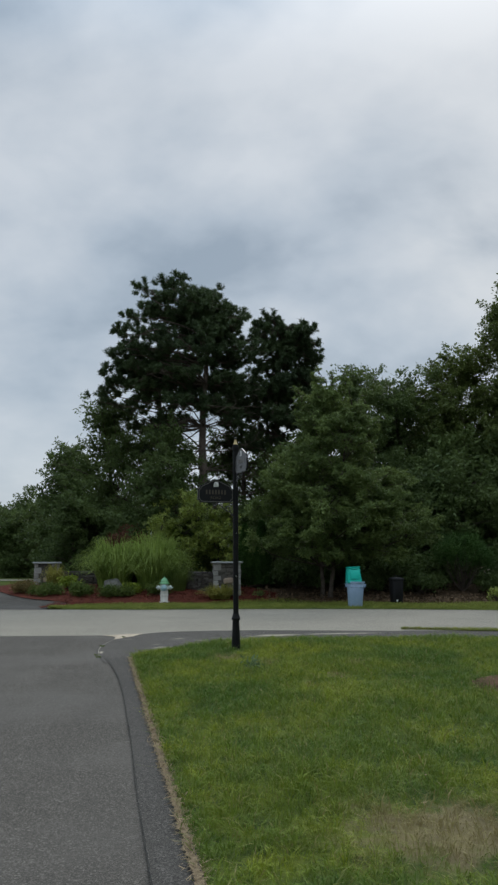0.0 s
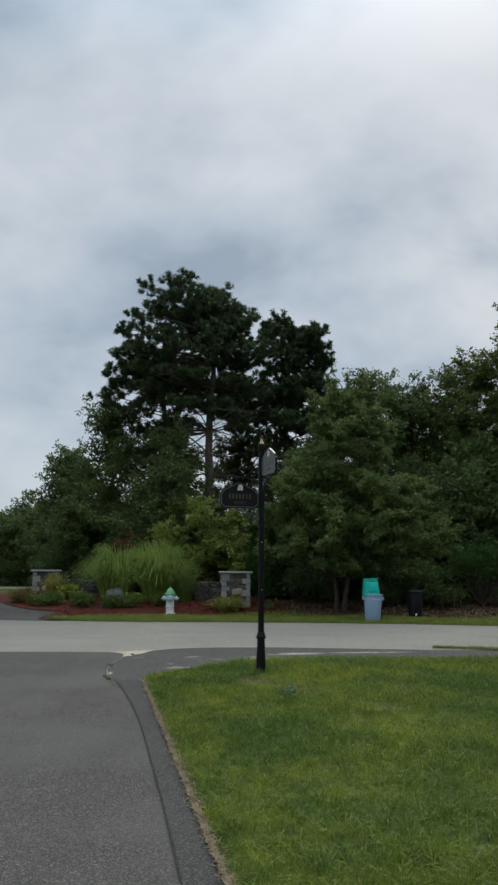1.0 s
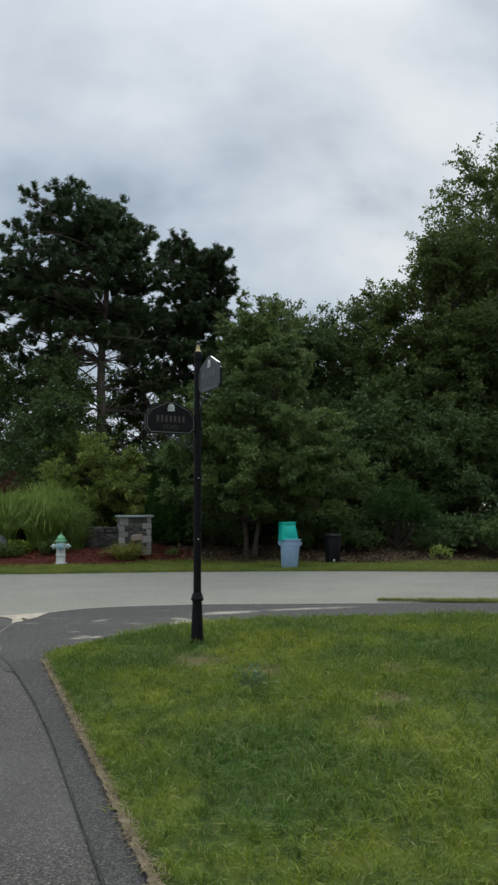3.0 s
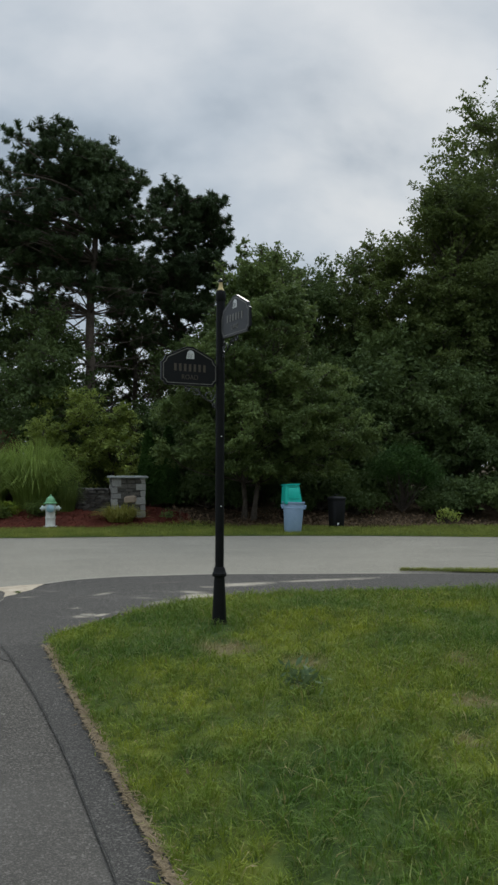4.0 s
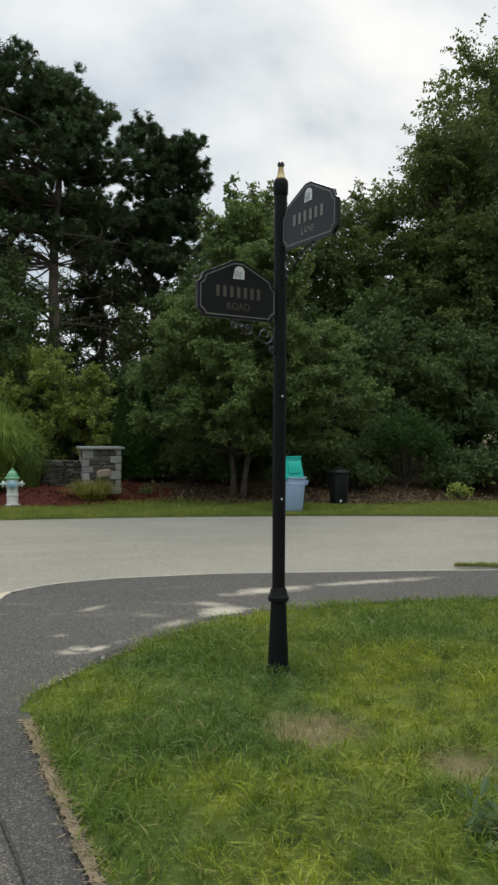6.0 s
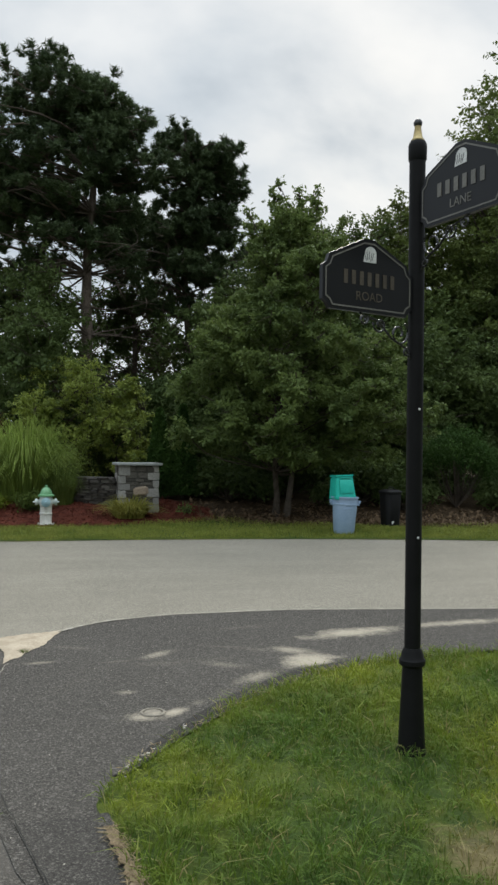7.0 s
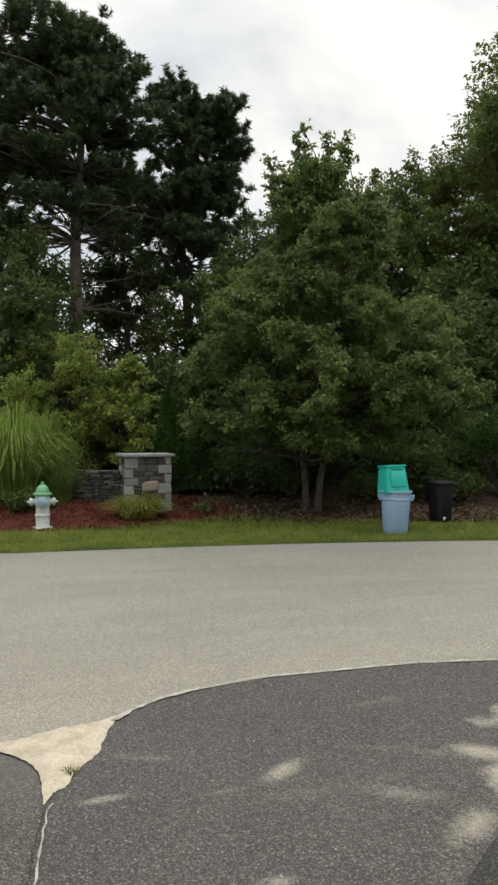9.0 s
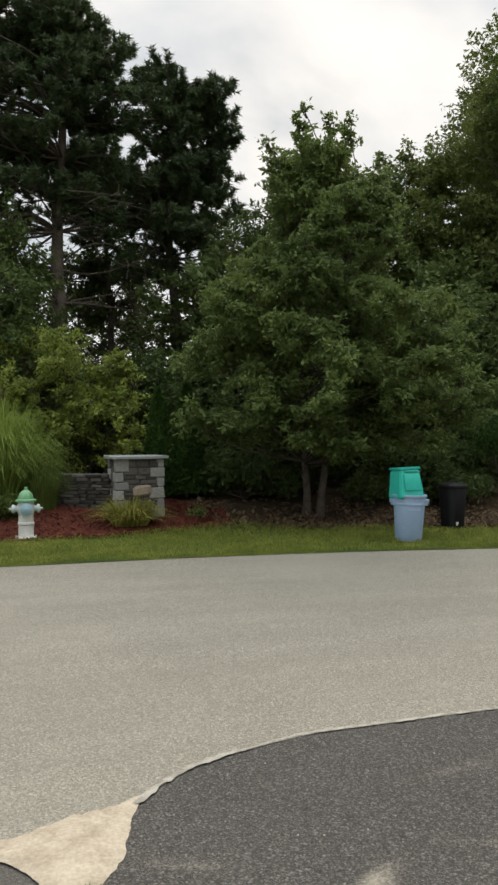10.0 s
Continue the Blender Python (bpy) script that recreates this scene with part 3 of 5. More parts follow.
def front_berm():
    """The asphalt lip that carries on round the lawn's corner."""
    xs = np.concatenate([np.linspace(-1.48, 0.6, 60), np.linspace(0.65, 6.0, 50)])
    c = np.column_stack([xs, lawn_front(xs)])
    c[:, 1] = np.convolve(np.pad(c[:, 1], 3, mode="edge"), np.ones(7) / 7, "valid")
    d = unit(np.gradient(c, axis=0))
    nrm = np.column_stack([-d[:, 1], d[:, 0]])
    wide = np.interp(xs, [-1.48, -1.2, -0.9, 0.0, 0.6, 2.0], [0.02, 0.08, 0.12, 0.17, 0.15, 0.06])
    t = np.linspace(0, 1, 7)
    P = c[:, None] + nrm[:, None] * (-0.04 + (wide[:, None] + 0.04) * t)[..., None]
    Z = np.repeat((0.0115 + 0.021 * (1 - t ** 1.5))[None], len(xs), 0)
    k = len(t)
    i, j = np.meshgrid(np.arange(len(xs) - 1), np.arange(k - 1), indexing="ij")
    f = np.stack([i * k + j, (i + 1) * k + j, (i + 1) * k + j + 1, i * k + j + 1], -1).reshape(-1, 4)
    return new("road_edge", mesh_of("road_edge", np.concatenate([P, Z[..., None]], -1).reshape(-1, 3), f, M_LIP, True))


tagged(front_berm(), "dark asphalt lip round the lawn corner", "road edge", kind="structure")
tagged(sheet("driveway", np.linspace(-30, -4.6, 40), lambda x: float(far_edge(x)) - 0.1, lambda x: float(np.interp(x, [-30, -12, -7.4, -6.6, -6.0, -4.9, -4.6], [25.0, 25.2, 25.3, 24.5, 24.1, 23.7, 23.2])), 12, lambda X, Y: 0.006 + ground_z(X, Y), M_LANE),
       "grey asphalt drive entrance beside the planted bed", "driveway", kind="structure")

tagged(sheet("lawn_west", np.linspace(-60, -8.4, 30), lambda x: -40.0, lambda x: float(far_edge(x)) - 7.0, 30, lambda X, Y: 0.01 + 0 * X, M_LAWN), "mown lawn on the other side of the lane", "lawn", kind="structure")
tagged(sheet("lawn_far", np.linspace(-30, -5.5, 30), lambda x: float(np.interp(x, [-30, -12, -7.4, -5.5], [24.9, 25.1, 25.2, 24.0])), lambda x: 35.0 if x < -7.4 else float(np.interp(x, [-7.4, -5.5], [26.3, 24.7])), 12, lambda X, Y: 0.02 + ground_z(X, Y), M_LAWN), "patch of grass beside the drive entrance", "lawn", kind="structure")
tagged(sheet("driveway", np.linspace(-22, -7.0, 40), lambda x: 31.2 + 0.02 * (x + 7) ** 2 * 0.1, lambda x: 33.0 + 0.05 * (x + 7) ** 2 * 0.1, 8, lambda X, Y: 0.03 + ground_z(X, Y), M_ROAD), "pale drive curving away behind the far lawn", "driveway", kind="structure")
# joints and sand on the pavement
rng = np.random.default_rng(3)
tagged(ribbon("road_joint", SEAM, 0.004, 0.0265, M_CRACK, rng, 0.5, 160), "open dark joint between lane and berm", "joint", kind="structure")
ARC = [(float(apron_left(y)), y) for y in np.linspace(11.3, 13.5, 24)]
tagged(ribbon("road_joint", ARC, 0.008, 0.0175, M_SEAM, rng, 0.5, 40), "dusty curved joint round the asphalt patch", "joint", kind="structure")
tagged(ribbon("road_joint", [(x - 0.022, y) for x, y in ARC], 0.004, 0.0165, M_CRACK, rng, 0.6, 140), "open dark joint round the asphalt patch", "joint", kind="structure")
FRONT = [(x, apron_hi(x)) for x in np.linspace(-1.75, 2.85, 40)]
tagged(ribbon("road_joint", FRONT, 0.026, 0.0175, M_SEAM, rng, 0.6, 150), "dusty pale joint along the road edge", "joint", kind="structure")
tagged(ribbon("road_joint", [(-9, 14.05), (-5, 14.2), (-3.2, 14.26), (-2.3, 14.24)], 0.007, 0.0075, M_CRACK, rng, 0.6, 80), "fine crack where the lane meets the road", "joint", kind="structure")


def sand_patch(corners, h, seed, hollow=0.12):
    """A low drift of sand with sharp tongues, hollow sides and a ragged rim."""
    r = np.random.default_rng(seed)
    c = np.array(corners, float)
    mid = c.mean(0)
    rim = []
    for p, q in zip(c, np.roll(c, -1, 0)):
        for t in np.linspace(0, 1, 22, endpoint=False):
            e = p + (q - p) * t
            rim.append(e + (mid - e) * hollow * math.sin(math.pi * t) * 1.5)
    rim = np.array(rim)
    n = len(rim)
    wob = np.convolve(np.tile(r.normal(0, 1, n), 3), [0.25, 0.5, 0.25], "same")[n:2 * n]
    rim += (rim - mid) * 0.035 * wob[:, None]
    v, tri = [(*mid, 0.022 + h)], [(0, 1 + i, 1 + (i + 1) % n) for i in range(n)]
    rings = 5
    for k in range(1, rings + 1):
        t = k / rings
        v += [(*(mid + (e - mid) * t), 0.0125 + (0.0095 + h) * (1 - t ** 2)) for e in rim]
    for k in range(rings - 1):
        for i in range(n):
            p, q = 1 + k * n + i, 1 + k * n + (i + 1) % n
            tri += [(p, p + n, q + n), (p, q + n, q)]
    return new("sand_drift", mesh_of("sand_drift", np.array(v), np.array(tri), M_SAND, True))


tagged(sand_patch([(-2.42, 14.23), (-2.22, 14.04), (-2.13, 13.84), (-2.11, 13.50), (-2.02, 13.64), (-1.84, 14.02), (-1.70, 14.50), (-2.0, 14.40)], 0.005, 5, 0.05), "wedge of pale sand drifted over the joint", "sand", kind="stuff")


# ---- grass ----
def tufts(x, y):
    """Slow swells and small tufts in the growth of the grass."""
    return (0.5 + 0.22 * np.sin(2.1 * x + 1.3 * np.sin(1.7 * y)) + 0.2 * np.sin(2.7 * y + 1.9 * np.sin(1.3 * x + 0.7)) + 0.25 * np.sin(13 * x + 3 * np.sin(7 * y)) * np.sin(11 * y + 2 * np.sin(9 * x)))


def blades(name, xy, z, h, w, rng, material, lean=0.55, out=0.0, vigour=1.0):
    n = len(xy)
    base = np.column_stack([xy, z])
    a = rng.uniform(0, 2 * np.pi, n)
    side = np.column_stack([np.cos(a), np.sin(a), np.zeros(n)])
    tilt = rng.normal(0, lean, (n, 2)) + out
    hh = h * vigour * rng.uniform(0.4, 1.2, n) * (0.65 + 0.7 * np.clip(tufts(xy[:, 0], xy[:, 1]), 0, 1))
    up1 = np.column_stack([tilt * 0.4 * hh[:, None], hh * 0.6])
    up2 = np.column_stack([tilt * 1.2 * hh[:, None], hh * (1.0 - 0.22 * np.minimum(1.5, np.abs(tilt).sum(1)))])
    ww = (w * rng.uniform(0.6, 1.3, n))[:, None]
    v = np.stack([base - side * ww, base + up1 + side * ww * 0.6, base + up2, base + up1 - side * ww * 0.9], 1).reshape(-1, 3)
    return mesh_of(name, v, np.arange(4 * n).reshape(-1, 4), material)


def lawn_points(rng, n, x0, x1, y0, y1, per=11):
    """Blades gathered in tufts; also gives each blade's lean out of its tuft and its tuft's vigour."""
    c = rng.uniform((x0, y0), (x1, y1), (n // per, 2))
    spread = np.repeat(rng.uniform(0.010, 0.034, len(c)), per)
    off = rng.normal(0, 1, (len(spread), 2))
    xy = np.repeat(c, per, 0) + off * spread[:, None]
    vigour = np.repeat(np.clip(rng.lognormal(0.0, 0.5, len(c)), 0.4, 1.75), per)
    ok = (xy[:, 0] > lane_edge(xy[:, 1]) + 0.03 + rng.normal(0.0, 0.025, len(xy))) & (xy[:, 1] < lawn_front(xy[:, 0]) - rng.normal(0.01, 0.03, len(xy)))
    return np.column_stack([xy, off * 0.45, vigour])[ok]


lawn = tagged(sheet("lawn", np.concatenate([np.linspace(-1.575, 6, 90), np.linspace(6.5, 30, 30)]), lawn_back, lawn_front, 110, lawn_z, M_LAWN), "green mown lawn with yellowish patches and bare soil", "lawn", kind="structure")
rng = np.random.default_rng(11)
heap_xy = np.concatenate([lawn_points(rng, 340000, -1.7, 6.0, 0.6, 9.0), lawn_points(rng, 245000, -1.7, 7.5, 9.0, 13.7)])
fade = 1 / (1 + np.exp((heap_xy[:, 0] - np.interp(heap_xy[:, 1], [2, 9, 13], [3.2, 4.0, 5.6])) / 0.35)) * np.clip((heap_xy[:, 1] - 0.8) / 1.6, 0, 1)
heap_xy = heap_xy[rng.random(len(heap_xy)) < fade]
bald = np.zeros(len(heap_xy))
for bx, by, br in BALD:
    bald = np.maximum(bald, np.clip(1.3 - np.hypot(heap_xy[:, 0] - bx, heap_xy[:, 1] - by) / br, 0, 0.5))
heap_xy = heap_xy[rng.random(len(heap_xy)) > bald]
tagged(new("grass", blades("grass", heap_xy[:, :2], lawn_z(heap_xy[:, 0], heap_xy[:, 1]) - 0.005, 0.062, 0.0036, rng, M_BLADE, 0.4, heap_xy[:, 2:4], heap_xy[:, 4])), "short green and yellowing lawn grass", "grass", kind="stuff")

# far verge, with mown grass in front of the bed and the wood
verge_hi = lambda x: float(np.interp(x, [-40, -5.0, -4.2, -2.4, -0.9, 0.3, 1.2, 2.5, 5.0, 8.0, 12.0, 40], [21.5, 21.7, 22.8, 23.0, 23.15, 23.35, 23.7, 23.1, 22.5, 22.4, 21.0, 8.0]))
tagged(sheet("verge", np.linspace(-5.0, 30, 120), lambda x: float(far_edge(x)) - 0.03, verge_hi, 8, lambda X, Y: 0.006 + ground_z(X, Y), M_LAWN), "narrow mown grass verge along the far roadside", "lawn", kind="structure")
vx = rng.uniform(-4.9, 13, 60000)
lo, hi = far_edge(vx), np.array([verge_hi(x) for x in vx])
vy = lo + (hi - lo + 0.12) * rng.random(len(vx))
tagged(new("verge_grass", blades("verge_grass", np.column_stack([vx, vy]), ground_z(vx, vy) + 0.01, 0.085, 0.006, rng, M_VERGE)), "short green grass of the roadside verge", "grass", kind="stuff")
strip_hi = lambda x: float(near_edge(x)) - 0.02
tagged(sheet("verge_strip", np.linspace(2.95, 16, 60), lambda x: float(near_edge(x)) - 0.02 - 0.24 * min(1, (x - 2.9) / 1.8), strip_hi, 5, lambda X, Y: 0.014 + 0 * X, M_LAWN), "thin grass strip between road and apron", "lawn", kind="structure")
sx = rng.uniform(2.95, 9, 9000)
sy = near_edge(sx) - 0.02 - 0.26 * np.clip((sx - 2.9) / 1.8, 0, 1) * rng.random(len(sx))
tagged(new("strip_grass", blades("strip_grass", np.column_stack([sx, sy]), np.full(len(sx), 0.012), 0.055, 0.004, rng, M_VERGE)), "tufted grass on the strip beside the road", "grass", kind="stuff")
# dry soil and straw at the lawn's rim
rim = [(float(lane_edge(y)) + 0.0, y) for y in np.linspace(-2.0, 10.9, 30)]
tagged(ribbon("lawn_rim", rim, 0.038, 0.0375, M_VERGESOIL, rng, 0.28, 800), "strip of dry tan soil between asphalt and lawn", "soil", kind="structure")
ey = rng.uniform(1.5, 10.9, 4000)
exy = np.column_stack([lane_edge(ey) + rng.normal(0.008, 0.020, len(ey)), ey])
fx = rng.uniform(-1.5, 0.4, 220)
exy = np.concatenate([exy, np.column_stack([fx, lawn_front(fx) + rng.normal(0.0, 0.02, len(fx))])])
sv, sf = leaf_arrays(rng, np.column_stack([exy, np.full(len(exy), 0.040)]), 0.040, 0.005, 1.4)
tagged(new("dead_grass", mesh_of("dead_grass", sv, sf, M_STRAW)), "strawy dead grass along the lawn edge", "grass", kind="stuff")

# ---- planted bed ----
bed_lo = lambda x: verge_hi(x) - 0.03
bed_hi = lambda x: float(np.interp(x, [-7.4, -5.5, -2, 0.4, 1.3], [28.0, 27.4, 26.0, 25.3, 24.4]))
tagged(sheet("mulch_bed", np.linspace(-7.4, 1.25, 50), lambda x: bed_lo(x) if x > -4.2 else float(np.interp(x, [-7.4, -6.6, -6.0, -4.9, -4.2], [25.2, 24.4, 24.0, 23.6, 22.8])), bed_hi, 14, lambda X, Y: 0.03 + ground_z(X, Y), M_MULCH), "raised bed of reddish-brown bark mulch", "flower bed", kind="structure")
cx = rng.uniform(-5.2, 1.2, 24000)
clo, chi = np.array([bed_lo(x) for x in cx]), np.array([bed_hi(x) for x in cx])
cy = clo + (chi - clo) * rng.random(len(cx)) ** 1.3
cv, cf = leaf_arrays(rng, np.column_stack([cx, cy, ground_z(cx, cy) + 0.043]), 0.058, 0.02, 1.8)
tagged(new("mulch_chips", mesh_of("mulch_chips", cv, cf, M_CHIP)), "loose reddish bark chips", "mulch", kind="stuff")
dx = np.clip(rng.normal(5.0, 2.4, 8000), 1.0, 12)
dy = np.array([verge_hi(x) for x in dx]) + rng.gamma(1.2, 0.5, len(dx)) - 0.15
dv, df = leaf_arrays(rng, np.column_stack([dx, dy, ground_z(dx, dy) + 0.02]), 0.09, 0.05, 0.9)
tagged(new("fallen_leaves", mesh_of("fallen_leaves", dv, df, M_DEADLEAF)), "dry brown leaves at the wood's edge", "leaves", kind="stuff")


# ---- trees ----
def limb(rng, a, b, r0, r1, sag=0.015, steps=6):
    """A bent tapered limb from a to b."""
    t = np.linspace(0, 1, steps)[:, None]
    a, b = np.asarray(a, float), np.asarray(b, float)
    L = np.linalg.norm(b - a)
    p = a + (b - a) * t + np.sin(t * np.pi) * (rng.normal(0, 0.10, 3) * L + np.array([0, 0, -sag * L]))
    return tube_arrays(p, np.linspace(r0, r1, steps), 6)


def spray_points(rng, clusters, feet, n, scatter=0.15, twigs=9, rise=0.25, droop=0.22):
    """Leaf places along the twigs that fan out from the end of every limb, in flattened sprays."""
    k = len(clusters)
    axis = unit(clusters[:, :3] - feet)
    r = clusters[:, 3]
    heading = unit(axis[:, None] * 0.75 + rng.normal(size=(k, twigs, 3)) * np.array([0.85, 0.85, 0.42]) + np.array([0, 0, rise]))
    start = clusters[:, None, :3] - axis[:, None] * (r[:, None] * rng.uniform(-0.2, 1.3, (k, twigs)))[..., None]
    long = r[:, None] * rng.uniform(0.6, 1.7, (k, twigs))
    which = rng.choice(k, n, p=r ** 1.9 / (r ** 1.9).sum())
    tw = rng.integers(0, twigs, n)
    t = rng.random(n) ** 0.75
    ln = long[which, tw]
    p = start[which, tw] + heading[which, tw] * (ln * t)[:, None]
    p[:, 2] -= droop * ln * t * t
    return p + rng.normal(size=(n, 3)) * (scatter * r[which] * (1.15 - 0.6 * t))[:, None] * np.array([1, 1, 0.6]) + rng.normal(0, 0.02, (n, 3))


def crown_points(rng, clusters, n, flat=0.7):
    """Leaf places, denser at the rim of each bough."""
    w = clusters[:, 3] ** 2.1
    which = rng.choice(len(clusters), n, p=w / w.sum())
    c = clusters[which]
    d = unit(rng.normal(size=(n, 3)))
    rad = c[:, 3] * rng.random(n) ** 0.55 * (1 + 0.16 * np.clip(rng.normal(size=n), 0, 2))
    p = c[:, :3] + d * rad[:, None] * np.array([1, 1, flat])
    return p + rng.normal(0, 0.05, (n, 3))


def broadleaf(name, label, base, height, profile, n_clusters, r_cluster, n_leaves, leaf, trunk_r, leaves, seed, stems=1, spires=(), category="tree", group="", lean=(0, 0), stretch=(1, 1), twigs=True):
    """A leafy tree: stems, limbs out to every bough, and a crown of single leaves. profile: (height share, radius)."""
    rng = np.random.default_rng(seed)
    root = thing(name, label, category, Matrix.Translation(base), group)
    hs, rs = [p[0] for p in profile], [p[1] for p in profile]
    clusters = []
    while len(clusters) < n_clusters:
        f = rng.uniform(hs[0], hs[-1])
        R = np.interp(f, hs, rs)
        if rng.random() > (R / max(rs)) ** 0.8 + 0.1:
            continue
        a = rng.uniform(0, 2 * np.pi)
        q = R * rng.uniform(0.25, 1.0) ** 0.6
        rc = r_cluster * rng.uniform(0.5, 1.5) * (0.55 + 0.45 * R / max(rs))
        q = max(0.0, q - rc * 0.5)
        clusters.append((q * math.cos(a) * stretch[0] + lean[0] * f, q * math.sin(a) * stretch[1] + lean[1] * f, f * height, rc))
    for x, y, z, r in spires:
        clusters.append((x, y, z, r))
    clusters = np.array(clusters)
    wood = Heap()
    tops = []
    for s in range(stems):
        ang = 2.1 * s + 0.4
        off = 0.06 * stems if stems > 1 else 0.0
        foot = np.array([off * math.cos(ang), off * math.sin(ang), -0.1])
        top = np.array([off * 4 * math.cos(ang) + lean[0] * 0.8, off * 4 * math.sin(ang) + lean[1] * 0.8, height * 0.86])
        t = np.linspace(0, 1, 12)[:, None]
        p = foot + (top - foot) * t + np.cumsum(rng.normal(0, 0.02 * height * 0.3, (12, 3)) * np.array([1, 1, 0]), 0) * 0.6
        rr = trunk_r * np.linspace(1, 0.16, 12)
        rr[0] *= 1.35
        wood.add(*tube_arrays(p, rr, 9))
        tops.append(p)
    feet = []
    for c in clusters:
        p = tops[rng.integers(0, stems)]
        k = np.clip(np.searchsorted(p[:, 2], c[2] * 0.8 - 0.25 * np.hypot(c[0], c[1])), 1, 10)
        r = trunk_r * (0.30 - 0.02 * k)
        feet.append(p[k])
        wood.add(*limb(rng, p[k], c[:3], max(r, 0.012), 0.008))
        if twigs:
            for _ in range(3):
                e = c[:3] + unit(rng.normal(size=3)) * c[3] * np.array([0.9, 0.9, 0.6])
                wood.add(*limb(rng, c[:3] * 0.9 + p[k] * 0.1, e, 0.011, 0.004, 0.05, 4))
    part("trunk", wood.mesh("trunk", M_BARK, True), None, root)
    at = spray_points(rng, clusters, np.array(feet), n_leaves)
    at = at[at[:, 2] > 0.05]
    v, f = leaf_arrays(rng, at, leaf, leaf * 0.52, 0.45, 0.35)
    part("crown", mesh_of("crown", v, f, leaves), None, root)
    return root


def pine(name, label, base, height, lobes, n_puffs, seed, trunk_r=0.2, lean=(0, 0), dead=60, needles=125):
    """A tall pine: bare lower trunk with dead stubs, crooked limbs, and tufts of needles. lobes: (x, y, z, rx, rz)."""
    rng = np.random.default_rng(seed)
    root = thing(name, label, "pine tree", Matrix.Translation(base))
    t = np.linspace(0, 1, 14)[:, None]
    p = np.array([[0, 0, -0.1]]) + t * np.array([[lean[0], lean[1], height * 0.97]]) + np.cumsum(rng.normal(0, 0.06, (14, 3)) * np.array([1, 1, 0]), 0)
    wood = Heap()
    rr = trunk_r * np.linspace(1, 0.18, 14)
    rr[0] *= 1.3
    wood.add(*tube_arrays(p, rr, 9))
    lob = np.array(lobes, float)
    lob[:, 3:] *= 1.1
    lob[:, 2] += 0.12
    vol = lob[:, 3] ** 1.6 * lob[:, 4] * np.where(lob[:, 2] > 8.0, 1.25, 1.0)
    per = 9
    n_limbs = n_puffs // per
    which = rng.choice(len(lob), n_limbs, p=vol / vol.sum())
    d = unit(rng.normal(size=(n_limbs, 3)))
    c = lob[which]
    tips = c[:, :3] + d * (rng.random(n_limbs) ** 0.34)[:, None] * np.column_stack([c[:, 3], c[:, 3], c[:, 4]])
    puffs, way = [], []
    for tip in tips:
        k = np.clip(np.searchsorted(p[:, 2], tip[2] - 0.35 * np.hypot(*(tip[:2] - p[5, :2]))), 4, 12)
        wood.add(*limb(rng, p[k], tip, 0.034, 0.010, -0.10, 8))
        out = unit(tip - p[k])
        # the tufts sit on side twigs near the limb's end
        u = rng.random(per) ** 1.6 * 0.55
        side = rng.normal(size=(per, 3)) * np.array([1, 1, 0.5]) * (0.13 + 0.30 * u)[:, None]
        at_ = tip - out * u[:, None] * min(1.5, np.linalg.norm(tip - p[k])) + side
        puffs.append(at_)
        way.append(unit(out * 0.45 + unit(side) * 0.45 + np.array([0, 0, 0.75])))
        for q in at_[::2]:
            wood.add(*limb(rng, tip - out * 0.5, q, 0.012, 0.006, -0.05, 4))
    puffs, way = np.concatenate(puffs), np.concatenate(way)
    n_puffs = len(puffs)
    for _ in range(dead):
        k = rng.integers(3, 9)
        a = rng.uniform(0, 2 * np.pi)
        ln = rng.uniform(0.6, 2.4)
        end = p[k] + np.array([math.cos(a) * ln, math.sin(a) * ln, rng.uniform(-0.4, 0.7)])
        wood.add(*limb(rng, p[k], end, 0.03, 0.006, -0.08, 6))
        for _ in range(3):
            q = p[k] + (end - p[k]) * rng.uniform(0.4, 0.9)
            wood.add(*limb(rng, q, q + unit(rng.normal(size=3)) * ln * 0.3, 0.012, 0.004, -0.05, 4))
    part("trunk", wood.mesh("trunk", M_PINEBARK, True), None, root)
    # every tuft is three shoots clothed in needles like a bottle brush
    n = n_puffs * needles
    own = np.repeat(np.arange(n_puffs), needles)
    shoot = unit(rng.normal(size=(n_puffs, 3, 3)) * 0.34 + way[:, None])
    sdir = shoot[own, rng.integers(0, 3, n)]
    size = rng.uniform(0.16, 0.32, n_puffs)[own]
    at = puffs[own] + sdir * (rng.random(n) * size)[:, None]
    nd = unit(unit(np.cross(sdir, rng.normal(size=(n, 3)))) + sdir * 0.6)
    ln = rng.uniform(0.11, 0.18, n)[:, None]
    sd = unit(np.cross(nd, rng.normal(size=(n, 3)))) * 0.016
    v = np.stack([at - sd, at + sd, at + nd * ln], 1).reshape(-1, 3)
    part("crown", mesh_of("crown", v, np.arange(3 * n).reshape(-1, 3), M_PINE), None, root)
    return root


